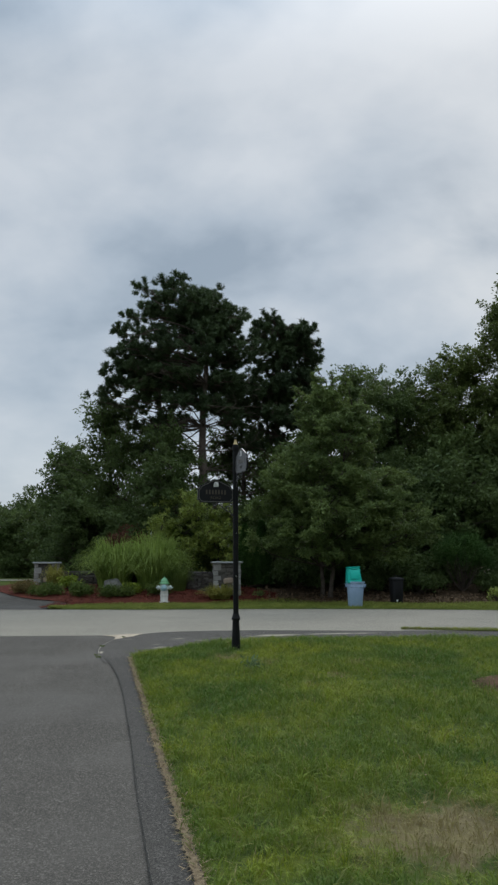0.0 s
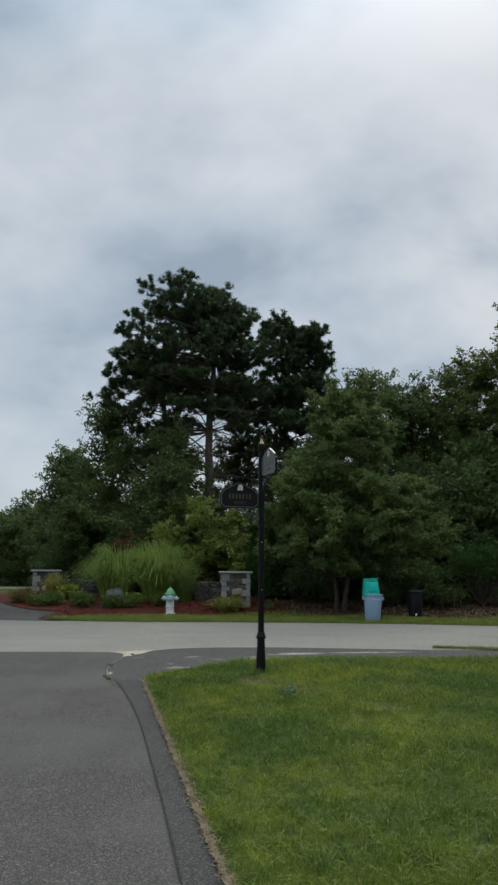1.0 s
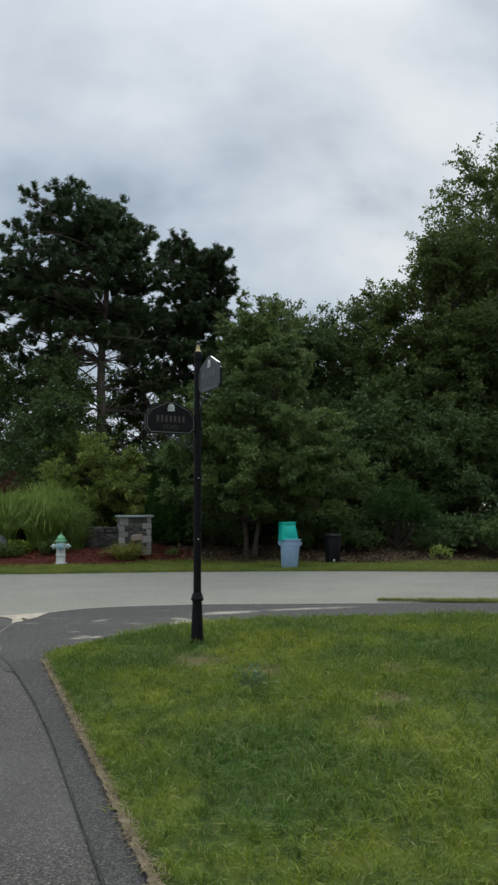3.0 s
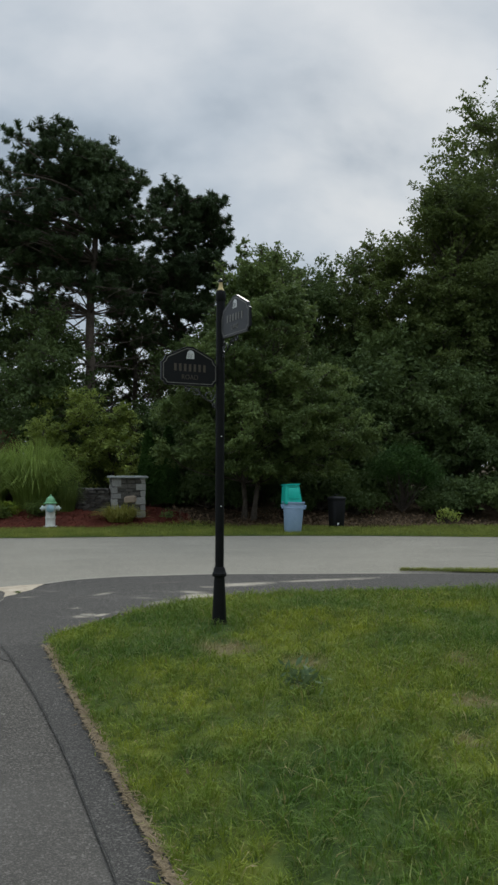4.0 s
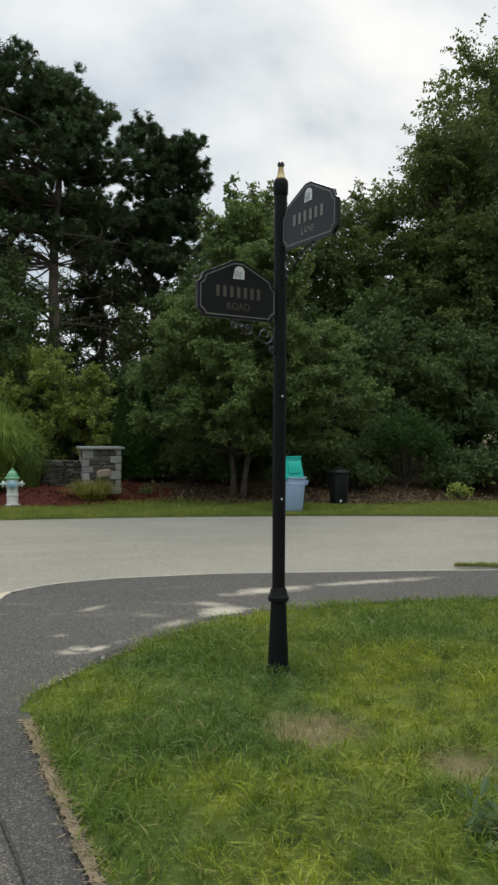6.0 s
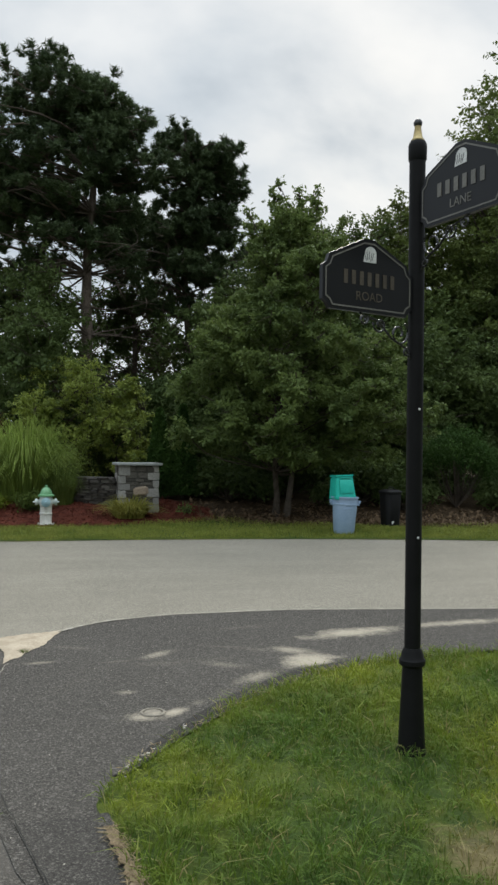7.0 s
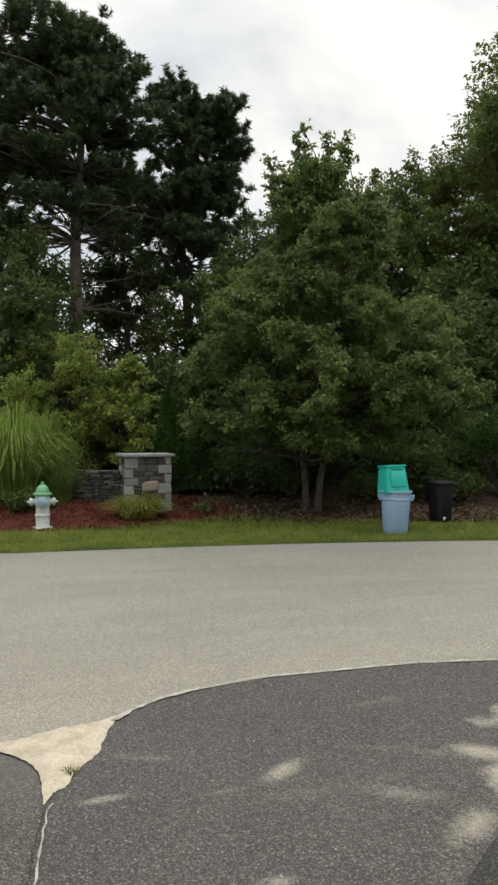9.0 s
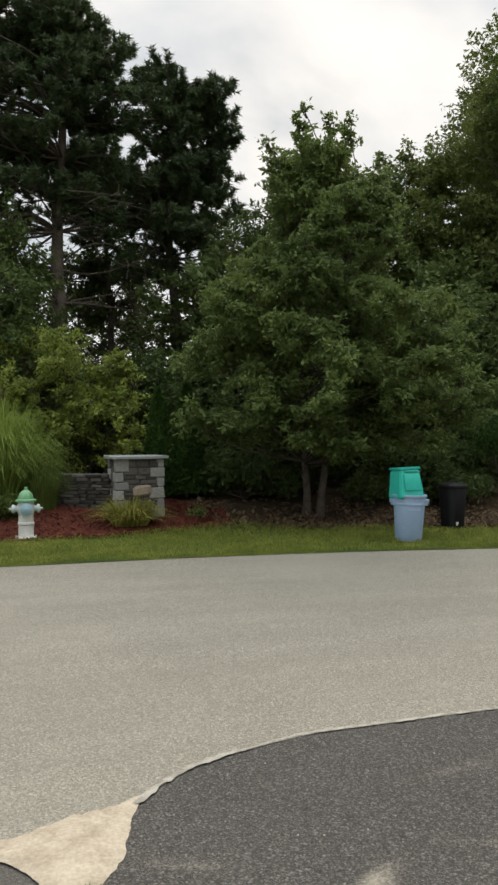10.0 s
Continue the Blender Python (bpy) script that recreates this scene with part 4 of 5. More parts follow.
def shrub(name, label, base, rx, ry, h, n, leaf, leaves, seed, category="shrub", lumps=14, group="", narrow=0.5, up=0.3):
    """A low leafy mound."""
    rng = np.random.default_rng(seed)
    root = thing(name, label, category, Matrix.Translation(base), group)
    a, q = rng.uniform(0, 2 * np.pi, lumps), rng.random(lumps) ** 0.5 * 0.72
    c = np.column_stack([np.cos(a) * q * rx, np.sin(a) * q * ry, h * (0.62 - 0.34 * q ** 2) * rng.uniform(0.75, 1.1, lumps), np.full(lumps, 0.42 * min(rx, ry, h * 1.1)) * rng.uniform(0.7, 1.2, lumps)])
    at = crown_points(rng, c, n, 0.85)
    at = at[at[:, 2] > 0.01]
    v, f = leaf_arrays(rng, at, leaf, leaf * narrow, up)
    wood = Heap()
    for k in c:
        wood.add(*limb(rng, (0, 0, -0.03), k[:3], 0.014, 0.005, 0.0, 4))
    part("stem", wood.mesh("stem", M_BARK, True), None, root)
    part("leaves", mesh_of("leaves", v, f, leaves), None, root)
    return root


def arching(name, label, base, spread, h, n, width, leaves, seed, category="grass", fall=0.38, foot=0.3):
    """A clump of long blades that rise and arch over."""
    rng = np.random.default_rng(seed)
    root = thing(name, label, category, Matrix.Translation(base))
    a = rng.uniform(0, 2 * np.pi, n)
    r0 = rng.random(n) ** 0.5 * foot
    hh, out = h * rng.uniform(0.45, 1.08, n), spread * rng.uniform(0.2, 1.0, n)
    hh = hh * (1 - fall * out / spread)
    steps = 6
    t = np.linspace(0, 1, steps)[None]
    rad = r0[:, None] + out[:, None] * (0.25 * t + 0.75 * t ** 2.2)
    zz = hh[:, None] * (np.sin(t * np.pi * 0.5 * 1.15) - 0.45 * t ** 3 * (out / spread)[:, None])
    ca, sa = np.cos(a)[:, None], np.sin(a)[:, None]
    P = np.stack([rad * ca, rad * sa, zz], -1)
    w = (width * (1 - t ** 1.6 * 0.95))[..., None] * rng.uniform(0.5, 1.5, (n, 1, 1))
    b = a + rng.normal(0, 1.0, n)
    S = np.stack([-np.sin(b), np.cos(b), np.zeros(n)], -1)[:, None]
    v = np.stack([P - S * w, P + S * w], 2).reshape(-1, 3)
    k = (np.arange(n) * steps * 2)[:, None] + (np.arange(steps - 1) * 2)[None]
    f = np.stack([k, k + 1, k + 3, k + 2], -1).reshape(-1, 4)
    part("foliage", mesh_of("foliage", v, f, leaves), None, root)
    return root


def at(x, y, dz=0.0):
    return (x, y, float(ground_z(x, y)) + dz)


# two tall pines behind the bed
pine("pine", "tall dark pine with dense clumped needles and bare trunk", at(-1.25, 30.2), 11.2,
     [(-0.9, 0, 10.35, 1.5, 0.95), (-1.8, 0.2, 9.3, 1.45, 1.05), (0.2, 0, 9.7, 1.5, 0.9), (-2.6, 0, 8.0, 1.3, 0.9), (-0.4, -0.3, 8.2, 2.0, 0.9), (1.2, 0.2, 8.8, 1.2, 0.8), (-2.4, 0.3, 6.7, 1.5, 0.5), (0.6, 0.3, 7.1, 1.4, 0.6), (-0.7, 0, 6.6, 1.4, 0.55), (-1.8, 0.2, 5.8, 1.0, 0.5), (0.9, 0.3, 6.0, 1.0, 0.45), (-2.6, 0.3, 7.3, 1.0, 0.8), (-1.4, 0.4, 7.4, 1.2, 0.7)], 1950, 21, 0.23, (0.1, 0))
pine("pine", "tall dark pine with open ragged crown and bare trunk", at(2.0, 32.0), 11.0,
     [(-0.2, 0, 10.1, 1.0, 0.75), (0.7, 0, 9.45, 0.9, 0.7), (1.2, 0, 8.5, 0.7, 0.4), (-0.5, 0, 8.9, 1.2, 0.8), (0.2, 0.2, 7.9, 1.3, 0.6), (-0.9, 0, 7.3, 1.1, 0.5), (1.0, 0, 7.0, 0.9, 0.35), (0.0, 0, 6.2, 1.1, 0.4), (-0.7, 0.2, 5.4, 1.0, 0.4), (0.5, 0.2, 7.2, 1.2, 0.7), (-0.4, 0.3, 6.6, 1.2, 0.6)], 1150, 22, 0.19, (-0.1, 0))
pine("pine", "slim dark pine between larger trunks with sparse crown", at(0.4, 33.6), 9.0,
     [(0, 0, 8.3, 1.0, 0.7), (-0.5, 0, 7.2, 1.2, 0.6), (0.5, 0, 6.4, 1.2, 0.5), (-0.2, 0, 5.3, 1.2, 0.4)], 280, 23, 0.13, (0.2, 0))
pine("pine", "slim dark pine with thin grey trunk in the wood", at(-3.2, 33.0), 9.3,
     [(0, 0, 8.5, 1.2, 0.8), (-0.6, 0, 7.2, 1.4, 0.7), (0.5, 0, 6.0, 1.3, 0.5), (-0.4, 0, 5.0, 1.3, 0.4)], 330, 24, 0.14, (0.2, 0))

# the young oak by the road
broadleaf("oak_tree", "young green oak with twin stems and drooping leafy boughs", at(2.68, 24.0), 6.25,
          [(0.17, 1.3), (0.24, 2.2), (0.36, 2.5), (0.5, 2.3), (0.62, 1.95), (0.75, 1.5), (0.88, 1.05), (1.0, 0.55)], 175, 0.42, 120000, 0.09, 0.068, M_OAK, 31, stems=2, lean=(0.25, 0),
          spires=[(-0.15, 0, 6.3, 0.28), (-0.2, 0, 6.65, 0.18), (-0.18, 0, 6.9, 0.10), (0.65, 0.1, 6.25, 0.28), (0.7, 0.1, 6.55, 0.18), (0.75, 0.1, 6.8, 0.10), (0.3, -0.1, 6.5, 0.18), (0.25, -0.1, 6.75, 0.10), (-0.7, 0, 5.9, 0.25), (-0.8, 0, 6.2, 0.14), (1.15, 0, 5.8, 0.28), (1.25, 0, 6.15, 0.14), (1.6, 0.1, 5.2, 0.25), (0.3, 0, 5.9, 0.45),
                  (2.2, -0.3, 2.0, 0.5), (2.7, -0.2, 1.75, 0.4), (2.5, 0.1, 2.4, 0.45), (2.95, -0.2, 2.15, 0.42), (3.05, 0.0, 1.8, 0.35), (1.9, -0.5, 1.3, 0.45), (-2.2, -0.2, 2.6, 0.5), (-2.0, -0.3, 1.7, 0.45)])
# the tall oak further right
broadleaf("oak_tree", "very tall broad green oak at the wood's edge", at(17.7, 33.5), 17.8,
          [(0.12, 4.6), (0.3, 6.4), (0.5, 6.8), (0.64, 6.6), (0.78, 5.6), (0.9, 4.0), (1.0, 2.0)], 370, 1.15, 160000, 0.175, 0.34, M_OAK3, 32,
          spires=[(-6.0, 0, 10.8, 1.0), (-5.2, 0, 13.2, 1.0), (-4.2, 0, 14.8, 1.0)])
broadleaf("oak_tree", "broad green oak filling the wood's edge", at(11.4, 31.0), 11.5,
          [(0.1, 2.8), (0.35, 3.4), (0.6, 3.1), (0.8, 2.1), (1.0, 0.8)], 170, 0.85, 90000, 0.135, 0.2, M_OAK3, 33)
broadleaf("oak_tree", "green oak rising over the young trees", at(6.9, 33.0), 8.4,
          [(0.2, 2.3), (0.4, 2.9), (0.65, 2.9), (0.85, 2.5), (1.0, 1.4)], 130, 0.7, 52000, 0.13, 0.16, M_OAK2, 34)
broadleaf("oak_tree", "yellowish green oak between the taller trees", at(9.2, 32.4), 9.1,
          [(0.15, 2.0), (0.4, 2.6), (0.65, 2.6), (0.85, 2.2), (1.0, 1.2)], 115, 0.65, 48000, 0.125, 0.13, M_OAK3, 46)
broadleaf("oak_tree", "leafy wood tree with rounded crown", at(4.6, 30.5), 7.9,
          [(0.2, 1.8), (0.45, 2.2), (0.7, 1.8), (0.88, 1.1), (1.0, 0.5)], 80, 0.7, 38000, 0.115, 0.13, M_OAK2, 35)
broadleaf("maple_tree", "dark leafy tree with low rounded crown", at(-4.9, 32.0), 7.3,
          [(0.1, 2.2), (0.35, 2.9), (0.6, 2.6), (0.82, 1.7), (1.0, 0.6)], 105, 0.85, 44000, 0.13, 0.17, M_OAK2, 36)
broadleaf("maple_tree", "dark leafy tree with spreading low crown", at(-6.9, 33.9), 5.6,
          [(0.08, 1.5), (0.35, 2.0), (0.6, 1.8), (0.85, 1.2), (1.0, 0.5)], 70, 0.75, 28000, 0.13, 0.14, M_OAK2, 37)
broadleaf("maple_tree", "dark round-headed tree behind the bed", at(-2.2, 28.6), 5.6,
          [(0.15, 1.7), (0.4, 2.2), (0.65, 1.8), (0.85, 1.1), (1.0, 0.4)], 70, 0.65, 28000, 0.12, 0.12, M_OAK2, 38)

broadleaf("wood_tree", "thin dark tree among the pine trunks", at(1.3, 35.0), 6.6,
          [(0.3, 1.3), (0.5, 1.8), (0.75, 1.6), (1.0, 0.8)], 46, 0.55, 11000, 0.13, 0.08, M_OAK2, 39)
broadleaf("wood_tree", "thin dark tree beside the ragged pine", at(3.5, 34.0), 7.6,
          [(0.3, 1.2), (0.5, 1.6), (0.75, 1.4), (1.0, 0.6)], 46, 0.55, 15000, 0.12, 0.08, M_OAK2, 45)
broadleaf("wood_tree", "thin dark sapling among the pine trunks", at(-0.4, 34.0), 6.2,
          [(0.3, 1.2), (0.5, 1.7), (0.75, 1.5), (1.0, 0.8)], 46, 0.5, 11000, 0.13, 0.07, M_OAK2, 40)

# the wood behind: a few trees repeated at other turns and sizes
wood_a = broadleaf("wood_tree", "dark green tree of the wood, some copies added out of view", at(9.2, 36.5), 7.6,
                   [(0.05, 2.2), (0.35, 2.9), (0.6, 2.6), (0.85, 1.6), (1.0, 0.6)], 80, 0.95, 10500, 0.25, 0.16, M_OAK2, 41, group="trees of the wood", twigs=False)
wood_b = broadleaf("wood_tree", "bushy dark green tree of the wood, some copies added out of view", at(5.8, 27.3), 3.6,
                   [(0.02, 1.7), (0.35, 1.9), (0.65, 1.6), (0.9, 0.9), (1.0, 0.4)], 55, 0.6, 13000, 0.125, 0.07, M_OAK2, 42, group="trees of the wood", twigs=False)
r0 = random.Random(5)
# from (13, 4) on: unseen trees added to darken the nameplate's reflection
for x, y, s in ((13.5, 37.5, 1.15), (20.5, 39, 1.5), (24.5, 34, 1.6), (24, 28, 1.35), (18.5, 28.5, 1.0), (14.6, 28.0, 0.85), (5.0, 38, 0.62), (-9.8, 39, 0.55), (-13, 42, 0.62), (-17, 46, 0.8), (28, 44, 1.6), (1.6, 39, 0.45), (-1.8, 39, 0.42), (-5.5, 38, 0.55), (13, 4, 1.0), (17, -3, 1.2), (11.5, -9, 1.1), (19, 9, 1.2), (5, -18, 1.3), (-4, -22, 1.3), (8.5, -5, 1.0), (14.5, -8, 1.2), (6, -11.5, 1.1)):
    copy_thing(wood_a, Matrix.Translation(at(x, y)) @ pose(0, 0, 0, 0, 0, r0.uniform(0, 360)) @ Matrix.Scale(s, 4))
for x, y, s in ((7.6, 27.6, 1.2), (9.6, 26.8, 1.1), (12.0, 26.2, 1.15), (14.5, 25.0, 1.1), (3.6, 27.0, 0.85), (1.8, 27.6, 0.8), (0.7, 28.8, 0.8), (-0.6, 27.9, 0.65), (-3.8, 28.8, 0.75), (-5.9, 30.0, 0.8), (-8.6, 36, 0.9), (17, 24.5, 1.1), (-10.6, 37.5, 0.9), (-9.7, 36.3, 0.8), (-11.9, 36.6, 0.9), (-14, 38, 1.0), (8.5, 29.5, 1.5), (6.2, 29.8, 1.3), (2.8, 29.5, 0.9), (2.5, 31.0, 1.5), (-0.9, 31.8, 0.75), (2.0, 34.5, 0.8), (-2.6, 35.5, 0.75)):
    copy_thing(wood_b, Matrix.Translation(at(x, y)) @ pose(0, 0, 0, 0, 0, r0.uniform(0, 360)) @ Matrix.Scale(s, 4))

broadleaf("yellow_bush", "tall yellow-green leafy shrub behind the stone wall", at(-1.6, 26.9), 3.0,
          [(0.1, 0.8), (0.4, 1.35), (0.75, 1.3), (0.95, 0.9), (1.0, 0.5)], 75, 0.36, 24000, 0.075, 0.05, M_YELLOW, 51, category="shrub", stems=2)
broadleaf("yellow_bush", "smaller yellow-green shrub beside the pier", at(-0.35, 26.6), 2.5,
          [(0.2, 0.5), (0.5, 0.8), (0.8, 0.7), (1.0, 0.3)], 34, 0.3, 7000, 0.085, 0.04, M_YELLOW, 52, category="shrub", stems=2)
shrub("russet_shrub", "reddish-brown shrub behind the tall grass", at(-3.7, 27.5), 0.9, 0.6, 2.75, 5000, 0.09, M_RUST, 53)


def arborvitae(base, h, r, seed):
    rng = np.random.default_rng(seed)
    root = thing("arborvitae", "narrow dark green arborvitae cone", "conifer", Matrix.Translation(base), "arborvitae pair")
    n = 9000
    z = rng.random(n) ** 1.2 * h
    rr = r * (1 - z / h) ** 0.7 * (0.6 + 0.4 * rng.random(n))
    a = rng.uniform(0, 2 * np.pi, n)
    p = np.column_stack([rr * np.cos(a), rr * np.sin(a), z + 0.05])
    v, f = leaf_arrays(rng, p, 0.09, 0.03, 0.2, -0.9)
    part("foliage", mesh_of("foliage", v, f, M_THUJA), None, root)
    bm = bmesh.new()
    lathe(bm, [(0.04, -0.05), (0.035, h * 0.4), (0.01, h * 0.9)], 8)
    part("trunk", bm, M_BARK, root)


arborvitae(at(0.32, 25.6), 1.85, 0.36, 54)
arborvitae(at(0.85, 25.7), 1.95, 0.38, 55)
arching("ornamental_grass", "tall arching clump of green ornamental grass", at(-3.75, 25.6), 1.1, 1.75, 1900, 0.0125, M_REED, 61, foot=0.5, fall=0.30)
arching("ornamental_grass", "taller bright green clump of ornamental grass", at(-2.5, 25.4), 1.1, 1.95, 2000, 0.0125, M_REED, 62, foot=0.5, fall=0.30)
arching("daylily", "yellowing daylily clump at the pier's foot", at(-0.45, 23.85, 0.02), 0.62, 0.52, 620, 0.011, M_LILY, 63, "plant", foot=0.28)
arching("daylily", "yellow-green grassy clump among low shrubs", at(-5.7, 26.0), 0.45, 0.85, 420, 0.010, M_LILY, 64, "plant", foot=0.2)
shrub("low_shrub", "low spreading rusty-tipped shrub in the bed", at(-6.35, 24.85), 0.45, 0.4, 0.36, 3000, 0.05, M_RUSTY, 71, group="bed shrubs")
shrub("low_shrub", "low spreading olive-green shrub in the bed", at(-5.6, 24.5), 0.62, 0.42, 0.38, 3400, 0.05, M_BOX, 72, group="bed shrubs")
shrub("low_shrub", "low spreading green shrub in the bed", at(-4.65, 24.35), 0.55, 0.42, 0.40, 3600, 0.05, M_BOX, 73, group="bed shrubs")
shrub("low_shrub", "low mounded green shrub near the hydrant", at(-3.55, 24.25), 0.66, 0.38, 0.34, 3600, 0.05, M_BOX, 74, group="bed shrubs")
shrub("low_shrub", "rounded green shrub behind the hydrant", at(-2.35, 24.5), 0.42, 0.36, 0.4, 3000, 0.05, M_BOX, 75, group="bed shrubs")
shrub("hosta", "bright yellow-green hosta in the mulch", at(-3.1, 24.55), 0.27, 0.25, 0.36, 260, 0.13, M_HOSTA, 76, "plant", narrow=0.6)
shrub("hosta", "yellow-green leafy plant among low shrubs", at(-5.0, 25.2), 0.38, 0.3, 0.52, 420, 0.11, M_HOSTA, 77, "plant", narrow=0.6)
shrub("weed", "small pale-leaved weed beside the pier", at(0.75, 24.15), 0.18, 0.16, 0.22, 140, 0.07, M_OAK, 78, "plant")
shrub("young_pine", "young bushy dark pine at the wood's edge", at(6.9, 24.6), 1.0, 0.8, 2.5, 14000, 0.10, M_THUJA, 79, "conifer", 40, narrow=0.16)
shrub("roadside_shrub", "loose pale green shrub at the wood's edge", at(9.6, 23.4), 1.1, 0.7, 1.35, 7000, 0.10, M_OAK, 80, lumps=24)
shrub("weed", "small yellow-green weed on the verge", at(7.4, 22.9), 0.3, 0.2, 0.5, 260, 0.08, M_YELLOW, 81, "plant")
shrub("roadside_shrub", "dark low shrub under the oak", at(4.8, 25.0), 0.9, 0.7, 1.1, 5000, 0.10, M_OAK2, 82, lumps=20)
low = shrub("roadside_shrub", "dark low undergrowth at the wood's edge", at(1.9, 25.4), 0.9, 0.6, 0.8, 2600, 0.11, M_OAK2, 86, lumps=18, group="undergrowth")
for x, y, s in ((2.6, 25.3, 0.8), (4.0, 24.7, 0.75), (5.6, 24.4, 0.9), (5.3, 25.4, 1.3), (7.9, 24.2, 0.9), (8.6, 24.6, 1.3), (11.0, 23.5, 1.2), (12.3, 23.2, 1.4), (1.2, 26.2, 1.1), (6.1, 25.8, 1.4), (10.2, 24.8, 1.5)):
    copy_thing(low, Matrix.Translation(at(x, y)) @ pose(0, 0, 0, 0, 0, r0.uniform(0, 360)) @ Matrix.Scale(s, 4))
shrub("roadside_shrub", "dark low shrub behind the bins", at(3.4, 26.0), 1.1, 0.7, 1.3, 6000, 0.10, M_OAK2, 83, lumps=20)
shrub("lawn_weed", "grey-green broad-leaved weed in the lawn", (0.05, 9.15, float(lawn_z(0.05, 9.15))), 0.15, 0.12, 0.08, 110, 0.075, M_WEED, 84, "plant", narrow=0.35)

arching("fountain_grass", "fine dark green fountain grass beside the wall", at(-1.72, 24.95), 0.42, 0.95, 1500, 0.0035, M_BOX, 66, "grass", fall=0.25, foot=0.2)


def boulder(base, sx, sy, sz, seed):
    """A rounded field boulder with a few dents."""
    r = random.Random(seed)
    bm = bmesh.new()
    bmesh.ops.create_icosphere(bm, subdivisions=3, radius=1.0)
    dents = [(Vector((r.gauss(0, 1), r.gauss(0, 1), r.gauss(0, 1))).normalized(), r.uniform(0.62, 0.9)) for _ in range(9)]
    for v in bm.verts:
        for d, k in dents:
            over = v.co.dot(d) - k
            if over > 0:
                v.co -= d * over * 0.85
        v.co = Vector((v.co.x * sx, v.co.y * sy, v.co.z * sz))
    return tagged(part("boulder", bm, M_BOULDER, None, "", True, Matrix.Translation(base)), "rounded grey boulder among the bed shrubs", "boulder")


boulder(at(-3.72, 25.02, 0.14), 0.34, 0.24, 0.30, 5)

# round mulch bed at the lawn's far side
bm = bmesh.new()
lathe(bm, [(0.95, 0.02), (0.85, 0.07), (0.5, 0.12), (0.05, 0.15)], 40, Matrix.Translation((3.15, 7.75, 0.06)), squash=lambda a: 1 + 0.06 * math.sin(3 * a) + 0.05 * math.sin(7 * a + 1))
tagged(part("mulch_ring", bm, M_BARKMULCH), "round mound of brown bark mulch in the lawn", "mulch", kind="structure")


# ---- street sign ----
post = thing("street_sign", "black street-sign post with two peaked nameplates", "street sign", Matrix.Translation((-0.115, 11.29, 0.07)))
bm = bmesh.new()
lathe(bm, [(0.074, -0.08), (0.074, 0.015), (0.066, 0.03), (0.063, 0.05), (0.047, 0.40), (0.046, 0.42)], 12)
part("base", bm, M_BLACK, post)
bm = bmesh.new()
lathe(bm, [(0.052, 0.415), (0.062, 0.425), (0.062, 0.445), (0.054, 0.455), (0.05, 0.48), (0.040, 0.50)], 24)
part("collar", bm, M_BLACK, post)
bm = bmesh.new()
lathe(bm, [(0.038, 0.48), (0.038, 2.80)], 24)
part("pole", bm, M_BLACK, post)
bm = bmesh.new()
lathe(bm, [(0.038, 2.79), (0.043, 2.80), (0.044, 2.86), (0.041, 2.875), (0.036, 2.885)], 24)
part("cap", bm, M_BLACK, post)
bm = bmesh.new()
lathe(bm, [(0.030, 2.882), (0.032, 2.892), (0.023, 2.905), (0.015, 2.95), (0.016, 2.958)], 20)
part("finial", bm, M_GOLD, post, "small worn gilded finial")
bm = bmesh.new()
lathe(bm, [(0.014, 2.956), (0.020, 2.966), (0.021, 2.976), (0.015, 2.988), (0.004, 2.993)], 20)
part("finial_ball", bm, M_WROUGHT, post, "dark knob on the finial")


# white discs stand in for light seen through the post's screw holes
for z in (1.02, 1.62):
    bm = bmesh.new()
    lathe(bm, [(0.006, 0.036), (0.006, 0.0405), (0.002, 0.042)], 8, pose(0, 0, z, 90, 0, 8))
    part("screw_hole_light", bm, M_WHITE, post, "small white disc for light seen through a screw hole")


def plate_outline(w, h0, h1, notch, inset=0.0):
    """The nameplate: a low gable over a panel with notched corners. x runs out from the post."""
    a, b, e, p, n = inset, w - inset, h0 - inset * 0.6, h1 - inset * 1.1, notch
    return [(a + n, inset), (b - n, inset), (b - n * 0.62, inset + n * 0.62), (b, inset + n), (b, e - n), (b - n * 0.62, e - n * 0.55), (b - n, e + (p - e) * (n / (w * 0.5))),
            (w * 0.5 + 0.03, p), (w * 0.5 - 0.03, p), (a + n, e + (p - e) * (n / (w * 0.5))), (a + n * 0.62, e - n * 0.55), (a, e - n), (a, inset + n), (a + n * 0.62, inset + n * 0.62)]


def slab(outline, y0, y1):
    bm = bmesh.new()
    f = [bm.verts.new((x, y0, z)) for x, z in outline]
    b = [bm.verts.new((x, y1, z)) for x, z in outline]
    bm.faces.new(f)
    bm.faces.new(b[::-1])
    for i in range(len(f)):
        j = (i + 1) % len(f)
        bm.faces.new((f[i], b[i], b[j], f[j]))
    return bm


def text_mesh(body, size, material):
    cu = bpy.data.curves.new("word", "FONT")
    cu.body, cu.size, cu.align_x, cu.extrude = body, size, "CENTER", 0.0012
    tmp = bpy.data.objects.new("word", cu)
    scene.collection.objects.link(tmp)
    dg = bpy.context.evaluated_depsgraph_get()
    me = bpy.data.meshes.new_from_object(tmp.evaluated_get(dg))
    bpy.data.objects.remove(tmp)
    me.materials.clear()
    me.materials.append(material)
    return me


